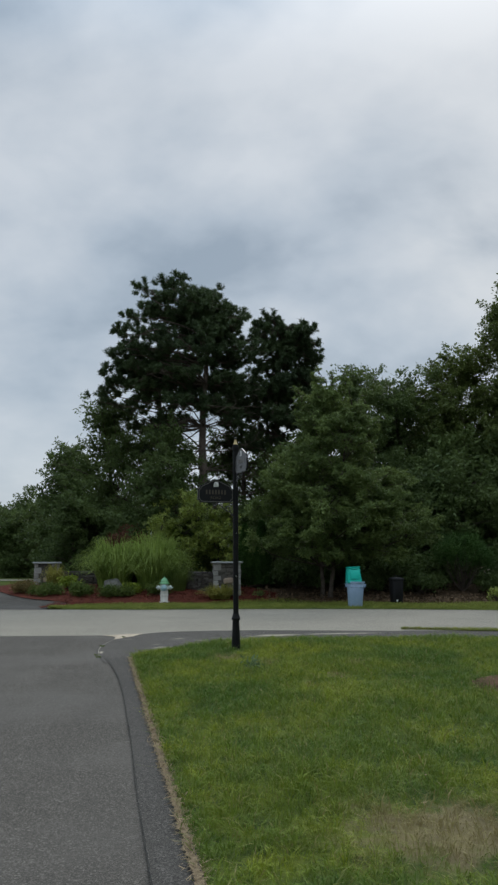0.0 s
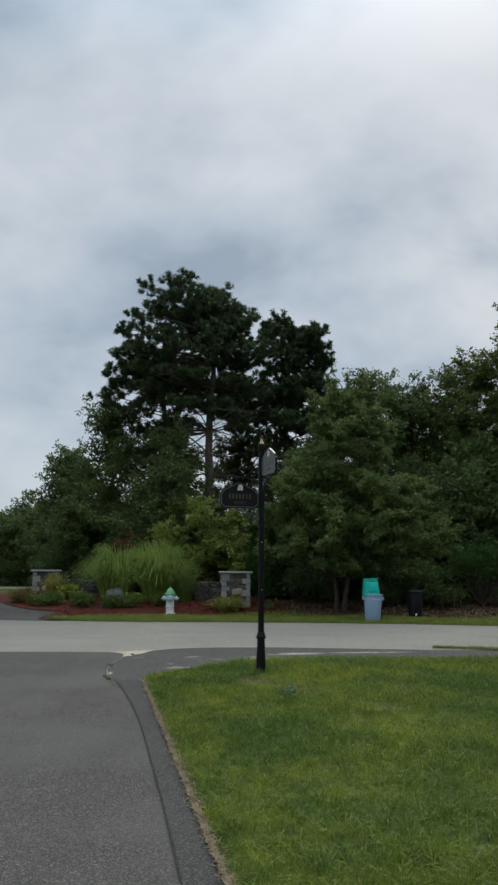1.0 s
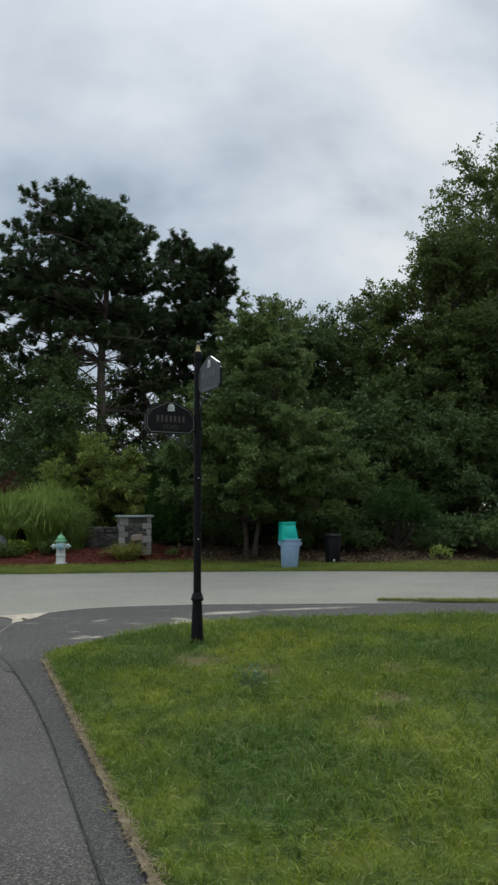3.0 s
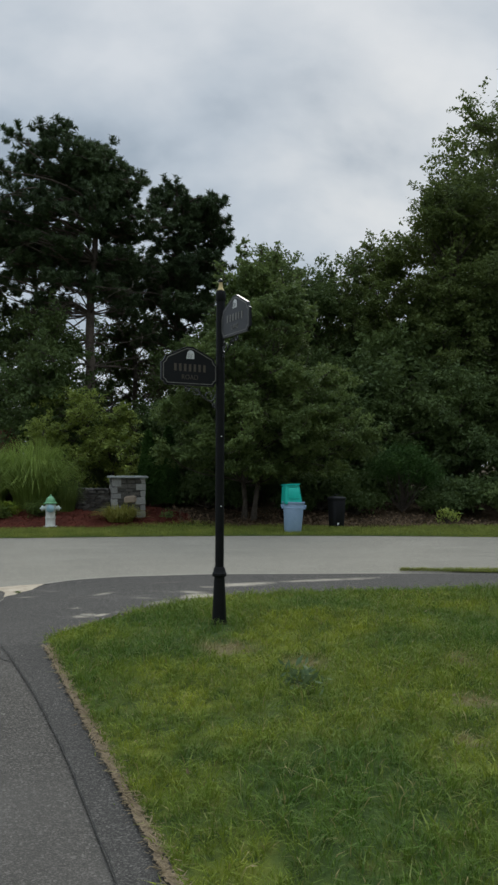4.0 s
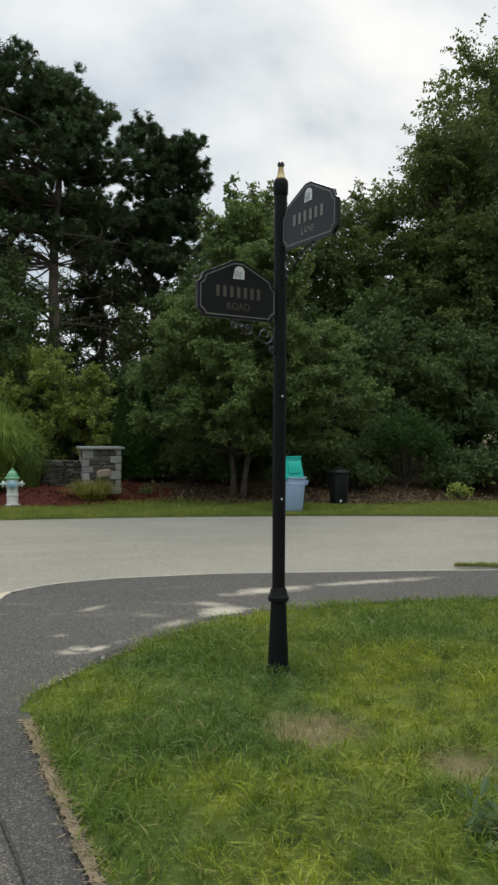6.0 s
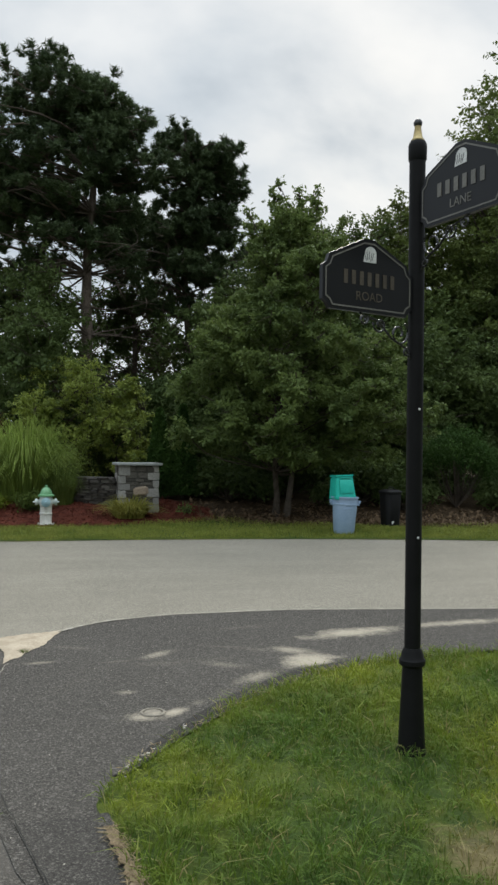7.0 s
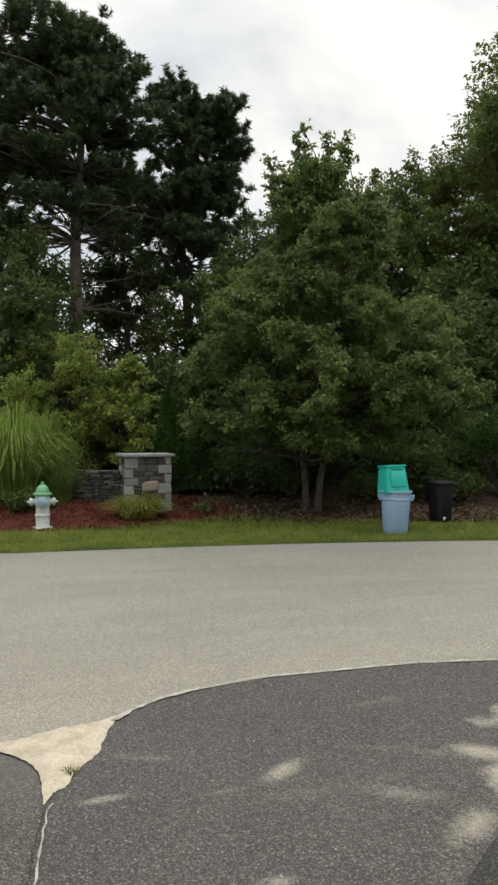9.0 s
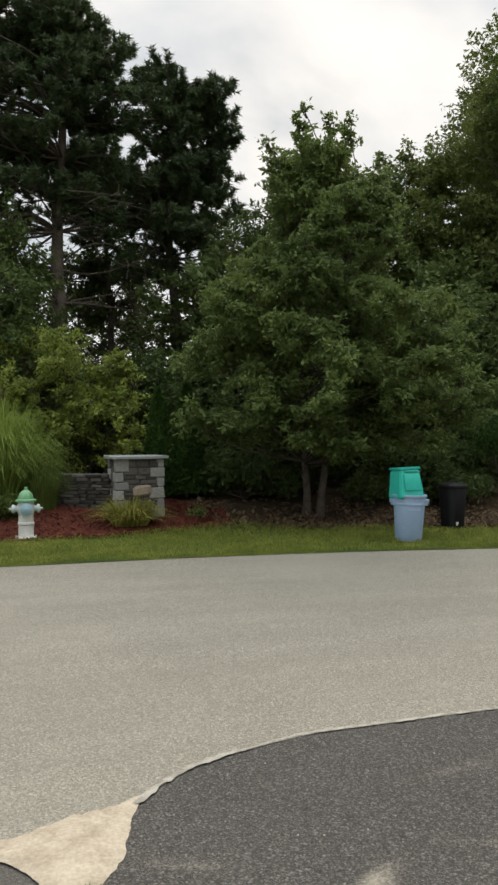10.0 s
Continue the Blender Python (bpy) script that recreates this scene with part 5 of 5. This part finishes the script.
def nameplate(turn, z, word, n_bars, label, sides, ink, tone):
    """A plate that stands out from the post at that turn, with its scroll bracket. The name is bars, the kind of street a word."""
    w, h0, h1, y = 0.53, 0.225, 0.33, 0.011
    m = pose(0, 0, z, 0, 0, turn) @ Matrix.Translation((0.036, 0, 0))
    plate = part("nameplate", slab(plate_outline(w, h0, h1, 0.038), -y, y), M_SIGN, post, label, False, m)
    for s in sides:
        flip = Matrix() if s < 0 else Matrix.Translation((w, 0, 0)) @ pose(0, 0, 0, 0, 0, 180)
        # border line
        bm = bmesh.new()
        o, i = plate_outline(w, h0, h1, 0.038, 0.014), plate_outline(w, h0, h1, 0.036, 0.021)
        vo, vi = [bm.verts.new((x, -y - 0.002, q)) for x, q in o], [bm.verts.new((x, -y - 0.002, q)) for x, q in i]
        for k in range(len(o)):
            j = (k + 1) % len(o)
            bm.faces.new((vo[k], vo[j], vi[j], vi[k]))
        r = bmesh.ops.extrude_face_region(bm, geom=list(bm.faces))
        bmesh.ops.translate(bm, verts=[g for g in r["geom"] if isinstance(g, bmesh.types.BMVert)], vec=(0, 0.0015, 0))
        part("border", bm, M_BORDER, plate, "thin pale border line", False, flip)
        # emblem: a rounded white shield cut by reed-like strokes
        arc = [(0.033 * math.cos(t) - 0.006, 0.045 + 0.028 * math.sin(t)) for t in np.linspace(0.15, math.pi, 9)]
        out = [(w * 0.5 - x * (1 if s < 0 else 1), 0.225 + q) for x, q in [(0.036, 0.0), (0.03, 0.035)] + arc + [(-0.039, 0.002)]]
        part("emblem", slab(out, -y - 0.003, -y - 0.001), M_WHITE, plate, "small white rounded emblem", False, flip)
        for k in range(5):
            x = w * 0.5 - 0.026 + 0.011 * k
            bm = bmesh.new()
            box(bm, Matrix.Translation((x, -y - 0.0036, 0.249 + 0.004 * (k % 3))) @ pose(0, 0, 0, 0, 9 * (k - 2), 0), 0.0022, 0.001, 0.036)
            part("stroke", bm, M_SIGN, plate, "", False, flip)
        total, gap = 0.31, 0.010
        wide = (total - gap * (n_bars - 1)) / n_bars
        for k in range(n_bars):
            bm = bmesh.new()
            box(bm, Matrix.Translation((w * 0.5 - total / 2 + wide / 2 + k * (wide + gap), -y - 0.002, 0.150)), wide * 0.62, 0.002, 0.062)
            part("letter_bar", bm, ink, plate, "", False, flip)
        t = text_mesh(word, 0.056, ink)
        part("word", t, ink, plate, tone, False, flip @ Matrix.Translation((w * 0.5, -y - 0.0015, 0.052)) @ pose(0, 0, 0, 90, 0, 0))
    # scrolled iron bracket under the plate
    bm = bmesh.new()

    def spiral(cx, cz, r, turns, start, way):
        return [(cx + r * (1 - 0.75 * t) * math.cos(start + way * turns * 2 * math.pi * t), 0, cz + r * (1 - 0.75 * t) * math.sin(start + way * turns * 2 * math.pi * t)) for t in np.linspace(0, 1, 22)]

    for p in (spiral(0.07, -0.075, 0.06, 1.3, 2.2, 1), spiral(0.19, -0.045, 0.04, 1.2, 0.2, -1), spiral(0.285, -0.028, 0.026, 1.2, 2.8, 1), spiral(0.02, -0.16, 0.022, 1.1, 1.6, -1)):
        tube(bm, p, 0.0055, 6)
    tube(bm, [(0.0, 0, -0.19), (0.03, 0, -0.14), (0.12, 0, -0.10), (0.2, 0, -0.03), (0.31, 0, -0.004)], 0.006, 6)
    part("bracket", bm, M_WROUGHT, plate, "scrolled black iron bracket")
    return plate


nameplate(200.0, 2.045, "ROAD", 7, "black nameplate with dull gold lettering", (1, -1), M_LETTER, "dull gold capital letters")
# the paler ink paints a glancing reflection on this plate's letters
nameplate(286.0, 2.46, "LANE", 6, "black nameplate with lettering greyed for a glancing reflection", (-1, 1), M_BORDER, "capital letters greyed for a glancing reflection")

# ---- hydrant ----
hyd = thing("fire_hydrant", "white fire hydrant with green bonnet and blue caps", "hydrant", Matrix.Translation((-2.03, 23.3, float(ground_z(-2.03, 23.3)))))
bm = bmesh.new()
lathe(bm, [(0.165, -0.05), (0.165, 0.02), (0.155, 0.035), (0.115, 0.045), (0.108, 0.07), (0.107, 0.21), (0.118, 0.22), (0.118, 0.245), (0.107, 0.255), (0.105, 0.36)], 28)
part("barrel", bm, M_HYD_W, hyd)
bm = bmesh.new()
lathe(bm, [(0.105, 0.36), (0.118, 0.39), (0.122, 0.44), (0.122, 0.49), (0.112, 0.53), (0.112, 0.555)], 28)
part("nozzle_section", bm, M_HYD_P, hyd, "pale worn upper barrel")
bm = bmesh.new()
lathe(bm, [(0.147, 0.55), (0.150, 0.56), (0.148, 0.575), (0.112, 0.59), (0.105, 0.62), (0.088, 0.665), (0.058, 0.70), (0.028, 0.715), (0.024, 0.75), (0.010, 0.757)], 28)
part("bonnet", bm, M_HYD_G, hyd, "green domed bonnet")
for k, (tx, r, ln) in enumerate(((90, 0.085, 0.17), (0, 0.062, 0.20), (180, 0.062, 0.20))):
    bm = bmesh.new()
    mm = pose(0, 0, 0.445, 0, 0, -tx if k == 0 else tx) @ pose(0, 0, 0, 0, 90, 0)
    lathe(bm, [(r * 0.72, 0.08), (r * 0.72, ln - 0.05), (r, ln - 0.045), (r, ln - 0.01), (r * 0.75, ln), (r * 0.3, ln + 0.004), (r * 0.28, ln + 0.035), (0.008, ln + 0.038)], 20, mm)
    part("nozzle_cap", bm, M_HYD_B if k == 0 else M_HYD_P, hyd, "pale blue front cap" if k == 0 else "")
for k in range(8):
    a = 2 * math.pi * k / 8
    bm = bmesh.new()
    lathe(bm, [(0.016, 0.03), (0.016, 0.055), (0.006, 0.06)], 6, Matrix.Translation((0.138 * math.cos(a), 0.138 * math.sin(a), 0)))
    part("bolt", bm, M_HYD_W, hyd)


# ---- bins ----
def blue_can():
    root = thing("trash_can", "grey-blue round plastic trash can on the verge", "trash can", Matrix.Translation((3.13, 21.45, 0.02)) @ pose(0, 0, 0, 0, 1.5, 0) @ Matrix.Diagonal((0.83, 0.83, 1, 1)))
    bm = bmesh.new()
    lathe(bm, [(0.215, 0.0), (0.222, 0.012), (0.262, 0.50), (0.272, 0.505), (0.274, 0.525), (0.266, 0.53), (0.272, 0.625), (0.262, 0.625), (0.252, 0.52), (0.212, 0.03)], 40)
    part("body", bm, M_CAN, root)
    bm = bmesh.new()
    lathe(bm, [(0.268, 0.618), (0.292, 0.618), (0.296, 0.632), (0.292, 0.648), (0.268, 0.648), (0.262, 0.632)], 40, closed=False)
    part("rim", bm, M_CAN, root)
    for a in (-12, 168):
        bm = bmesh.new()
        m = pose(0, 0, 0, 0, 0, a)
        for x, y, z, sx, sy, sz in ((0.30, 0, 0.575, 0.06, 0.13, 0.018), (0.285, 0.058, 0.54, 0.045, 0.014, 0.09), (0.285, -0.058, 0.54, 0.045, 0.014, 0.09), (0.318, 0, 0.55, 0.014, 0.13, 0.05)):
            box(bm, m @ Matrix.Translation((x, y, z)), sx, sy, sz, 0.005)
        part("handle", bm, M_CAN, root)
    bm = bmesh.new()
    box(bm, Matrix.Translation((-0.02, -0.256, 0.44)) @ pose(0, 0, 0, -4, 0, 0), 0.20, 0.008, 0.012, 0.003)
    part("moulding", bm, M_CAN, root)
    return root


blue_can()


def frustum(bm, a, b, z0, z1, m, bevel=0.012):
    """A box whose bottom (x, y sizes a) and top (b) differ."""
    vs = [bm.verts.new(m @ Vector((sx * q[0] / 2, sy * q[1] / 2, z))) for q, z in ((a, z0), (b, z1)) for sx, sy in ((-1, -1), (1, -1), (1, 1), (-1, 1))]
    fs = [bm.faces.new([vs[i] for i in f]) for f in ((3, 2, 1, 0), (4, 5, 6, 7), (0, 1, 5, 4), (1, 2, 6, 5), (2, 3, 7, 6), (3, 0, 4, 7))]
    if bevel:
        bmesh.ops.bevel(bm, geom=list({e for f in fs for e in f.edges}), offset=bevel, segments=2, affect="EDGES")
    return bm


tote = thing("recycling_bin", "teal plastic recycling bin upturned in the trash can", "recycling bin", Matrix.Translation((3.10, 21.45, 0.62)) @ pose(0, 0, 0, -3, -2, 3))
frust = bmesh.new()
frustum(frust, (0.385, 0.35), (0.315, 0.28), 0.0, 0.40, Matrix(), 0.02)
part("body", frust, M_TEAL, tote)
bm = bmesh.new()
frustum(bm, (0.335, 0.30), (0.34, 0.305), 0.395, 0.43, Matrix(), 0.01)
part("rim", bm, M_TEAL, tote)
bm = bmesh.new()
box(bm, Matrix.Translation((0.015, -0.166, 0.225)) @ pose(0, 0, 0, -5.0, 0, 0), 0.25, 0.014, 0.24, 0.012, 2)
part("front_panel", bm, M_TEAL, tote)
bm = bmesh.new()
box(bm, Matrix.Translation((0.015, -0.150, 0.375)), 0.19, 0.03, 0.022, 0.008, 2)
part("handle", bm, M_TEAL, tote)

cart = thing("trash_can", "black plastic trash can with lid on the verge", "trash can", Matrix.Translation((4.44, 22.5, 0.015)) @ pose(0, 0, 0, 0, 0, 10) @ Matrix.Diagonal((0.83, 0.83, 1, 1)))


def rounded(a):
    return 1.0 / (abs(math.cos(a)) ** 4 + abs(math.sin(a)) ** 4) ** 0.25


bm = bmesh.new()
lathe(bm, [(0.17, 0.0), (0.18, 0.012), (0.215, 0.64), (0.21, 0.66)], 40, squash=rounded)
part("body", bm, M_BLACKCAN, cart)
bm = bmesh.new()
lathe(bm, [(0.228, 0.645), (0.234, 0.655), (0.234, 0.685), (0.215, 0.70), (0.14, 0.725), (0.02, 0.735)], 40, squash=rounded)
part("lid", bm, M_BLACKCAN, cart)
bm = bmesh.new()
tube(bm, [(-0.10, -0.06, 0.70), (-0.10, -0.06, 0.75), (-0.06, -0.06, 0.768), (0.02, -0.06, 0.768), (0.05, -0.06, 0.75), (0.05, -0.06, 0.70)], 0.011, 8)
part("handle", bm, M_BLACKCAN, cart)
bm = bmesh.new()
box(bm, Matrix.Translation((-0.055, -0.188, 0.095)) @ pose(0, 0, 0, -3, 0, 0), 0.035, 0.006, 0.055, 0.002)
box(bm, Matrix.Translation((-0.028, -0.189, 0.107)) @ pose(0, 0, 0, -3, 0, 0), 0.026, 0.006, 0.03, 0.002)
part("sticker", bm, M_WHITE, cart, "small white sticker")

# ---- small iron cover and pebbles ----
cover = thing("valve_cover", "round worn iron valve cover in the asphalt", "valve cover", Matrix.Translation((-1.22, 12.30, 0.012)))
bm = bmesh.new()
lathe(bm, [(0.048, 0.0), (0.048, 0.002), (0.028, 0.004), (0.005, 0.002)], 28)
part("lid", bm, M_IRON, cover)
bm = bmesh.new()
lathe(bm, [(0.054, 0.0), (0.056, 0.005), (0.068, 0.005), (0.074, 0.0)], 28, closed=False)
part("ring", bm, M_IRON, cover)


# ---- stone piers and wall ----
def stone_mesh(name, seed, material, bevel=0.12):
    """A unit block with worn, slightly crooked corners."""
    r = random.Random(seed)
    bm = bmesh.new()
    bmesh.ops.create_cube(bm, size=1)
    for v in bm.verts:
        v.co += Vector([r.uniform(-0.05, 0.05) for _ in range(3)])
    bmesh.ops.bevel(bm, geom=list(bm.edges), offset=bevel * 0.5, segments=1, affect="EDGES")
    me = bpy.data.meshes.new(name)
    bm.to_mesh(me)
    bm.free()
    me.materials.append(material)
    return me


GRANITE = [stone_mesh("granite_block", s, M_GRANITE, 0.09) for s in range(4)]
FIELD = [stone_mesh("fieldstone", s + 10, M_FIELD, 0.2) for s in range(5)]
TAN = stone_mesh("fieldstone", 30, M_TAN, 0.4)


def stone(name, me, m, parent):
    ob = new(name, me)
    ob.parent = parent
    ob.matrix_local = m
    return ob


def pier(base, turn, label, seed):
    w, d, h = 0.79, 0.66, 0.93
    r = random.Random(seed)
    root = thing("stone_pier", label, "stone pier", Matrix.Translation(base) @ pose(0, 0, 0, 0, 0, turn), "entrance piers")
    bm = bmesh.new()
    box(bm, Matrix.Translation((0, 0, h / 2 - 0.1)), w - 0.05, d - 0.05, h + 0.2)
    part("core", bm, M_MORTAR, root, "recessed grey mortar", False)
    bm = bmesh.new()
    box(bm, Matrix.Translation((0, 0, h + 0.025)), w + 0.13, d + 0.13, 0.05, 0.008)
    part("cap", bm, M_CAP, root, "flat bluestone cap")
    for sx in (-1, 1):
        for sy in (-1, 1):
            z, k = -0.06, 0
            while z < h - 0.03:
                hh = min(r.uniform(0.10, 0.21), h - z)
                if h - z - hh < 0.06:
                    hh = h - z
                long = (k + (sx > 0)) % 2
                lx, ly = (r.uniform(0.2, 0.25), 0.13) if long else (r.uniform(0.11, 0.14), 0.22)
                stone("granite_block", GRANITE[r.randrange(4)], Matrix.Translation((sx * (w / 2 - lx / 2 + 0.004), sy * (d / 2 - ly / 2 + 0.004), z + hh / 2)) @ Matrix.Diagonal((lx, ly, hh - 0.012, 1)), root)
                z += hh
                k += 1
    # rubble between the corner blocks
    for face in ("front", "back", "west", "east"):
        span = (w if face in ("front", "back") else d) - 0.27
        z = -0.06
        while z < h - 0.02:
            hh = min(r.uniform(0.05, 0.14), h - z)
            x = -span / 2 + r.uniform(-0.05, 0.0)
            while x < span / 2 - 0.02:
                ll = min(r.uniform(0.10, 0.34), span / 2 + 0.05 - x)
                c = Vector((x + ll / 2, -d / 2 + 0.055 - r.uniform(0, 0.012), z + hh / 2)) if face in ("front", "back") else Vector((x + ll / 2, -w / 2 + 0.055 - r.uniform(0, 0.012), z + hh / 2))
                rot = {"front": 0, "back": 180, "west": -90, "east": 90}[face]
                stone("fieldstone", FIELD[r.randrange(5)], pose(0, 0, 0, 0, 0, rot) @ Matrix.Translation(c) @ pose(0, 0, 0, 0, r.uniform(-4, 4), 0) @ Matrix.Diagonal((ll - 0.012, 0.09, hh - 0.010, 1)), root)
                x += ll
            z += hh
    stone("fieldstone", TAN, Matrix.Translation((0.03, -d / 2 + 0.02, 0.42)) @ pose(0, 0, 0, 0, -6, 0) @ Matrix.Diagonal((0.30, 0.12, 0.17, 1)), root)
    return root


pier((-0.26, 24.5, 0.20), 4, "squared stone pier with granite corners and flat cap", 3)
pier((-6.25, 27.35, 0.19), 14, "stone pier with flat cap at the bed's far end", 8)

wall = thing("stone_wall", "low curved dry-laid stone wall of thin dark stones", "stone wall", Matrix.Translation((0, 0, 0)), kind="structure")
wr = random.Random(12)
wp = [(-0.62, 24.75), (-1.5, 25.25), (-2.6, 25.95), (-4.0, 26.65), (-5.75, 27.25)]
seg = np.concatenate([[0], np.cumsum([math.dist(a, b) for a, b in zip(wp, wp[1:])])])


def on_wall(s):
    x, y = np.interp(s, seg, [p[0] for p in wp]), np.interp(s, seg, [p[1] for p in wp])
    x2, y2 = np.interp(min(s + 0.1, seg[-1]), seg, [p[0] for p in wp]), np.interp(min(s + 0.1, seg[-1]), seg, [p[1] for p in wp])
    x1, y1 = np.interp(max(s - 0.1, 0), seg, [p[0] for p in wp]), np.interp(max(s - 0.1, 0), seg, [p[1] for p in wp])
    return float(x), float(y), math.degrees(math.atan2(y2 - y1, x2 - x1)) + 180


for k in range(24):
    s = seg[-1] * (k + 0.5) / 24
    x, y, a = on_wall(s)
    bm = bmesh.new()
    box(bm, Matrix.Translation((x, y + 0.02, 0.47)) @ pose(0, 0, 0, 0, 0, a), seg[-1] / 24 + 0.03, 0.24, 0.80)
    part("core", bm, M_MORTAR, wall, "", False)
z = 0.12
while z < 0.87:
    hh = wr.uniform(0.04, 0.08)
    s = wr.uniform(-0.1, 0.0)
    while s < seg[-1]:
        near = s < 2.2
        ll = wr.uniform(0.10, 0.34) if near else wr.uniform(0.35, 0.6)
        x, y, a = on_wall(s + ll / 2)
        stone("fieldstone", FIELD[wr.randrange(5)], Matrix.Translation((x, y, z + hh / 2)) @ pose(0, 0, 0, 0, 0, a) @ Matrix.Translation((0, wr.uniform(-0.012, 0.012), 0)) @ Matrix.Diagonal((ll - 0.01, 0.33, hh - 0.008, 1)), wall)
        s += ll
    z += hh

# pebbles at the lawn's corner
pr = random.Random(4)
PEB = [stone_mesh("pebble", 50 + k, M_PEBBLE, 0.5) for k in range(3)]
for k in range(64):
    x = pr.gauss(-1.3, 0.06) if k < 26 else pr.gauss(-1.08, 0.05) if k < 44 else pr.uniform(-1.55, -0.6)
    y = float(lawn_front(x)) + pr.gauss(0.01, 0.03)
    s = pr.uniform(0.006, 0.02)
    ob = new("pebble", PEB[k % 3])
    ob.matrix_world = Matrix.Translation((x, y, 0.014 + s * 0.25)) @ pose(0, 0, 0, 0, 0, pr.uniform(0, 360)) @ Matrix.Diagonal((s * 1.3, s, s * 0.7, 1))
    tagged(ob, "small pale pebble at the lawn edge", "pebble", "pebbles at the lawn edge")

# ---- small growth and litter on the paving and the lawn ----
for x, y, s, h in ((-1.99, 13.80, 0.05, 0.06), (-2.15, 12.52, 0.06, 0.04), (-2.14, 12.42, 0.05, 0.035), (-2.05, 11.35, 0.06, 0.05), (-1.99, 11.12, 0.05, 0.06)):
    arching("grass_tuft", "small green grass tuft growing in the joint", (x, y, 0.012), s * 0.6, h * 0.6, 60, 0.0018, M_BOX, int(100 + 1000 * h - 10 * x * y), "grass", foot=0.035)
lr = np.random.default_rng(19)
lx, ly = lr.uniform(-1.2, 3.4, 45), lr.uniform(3.5, 12.8, 45)
keep = (lx > lane_edge(ly) + 0.1) & (ly < lawn_front(lx) - 0.1)
lx, ly = lx[keep], ly[keep]
lv, lf = leaf_arrays(lr, np.column_stack([lx, ly, lawn_z(lx, ly) + 0.03]), 0.034, 0.02, 0.9)
tagged(new("lawn_leaves", mesh_of("lawn_leaves", lv, lf, M_STRAW)), "scattered pale fallen leaves on the lawn", "leaves", kind="stuff")
gx2 = lr.uniform(-3.2, 2.2, 420)
gy2 = lr.uniform(9.5, 15.2, 420)
keep = (gy2 > lawn_front(np.clip(gx2, -1.64, 9)) + 0.05) | (gx2 < -1.7)
gx2, gy2 = gx2[keep], gy2[keep]
gv, gf = leaf_arrays(lr, np.column_stack([gx2, gy2, np.full(len(gx2), 0.014)]), 0.010, 0.008, 1.5)
tagged(new("loose_grit", mesh_of("loose_grit", gv, gf, M_SEAM)), "loose pale grit scattered on the asphalt", "grit", kind="stuff")
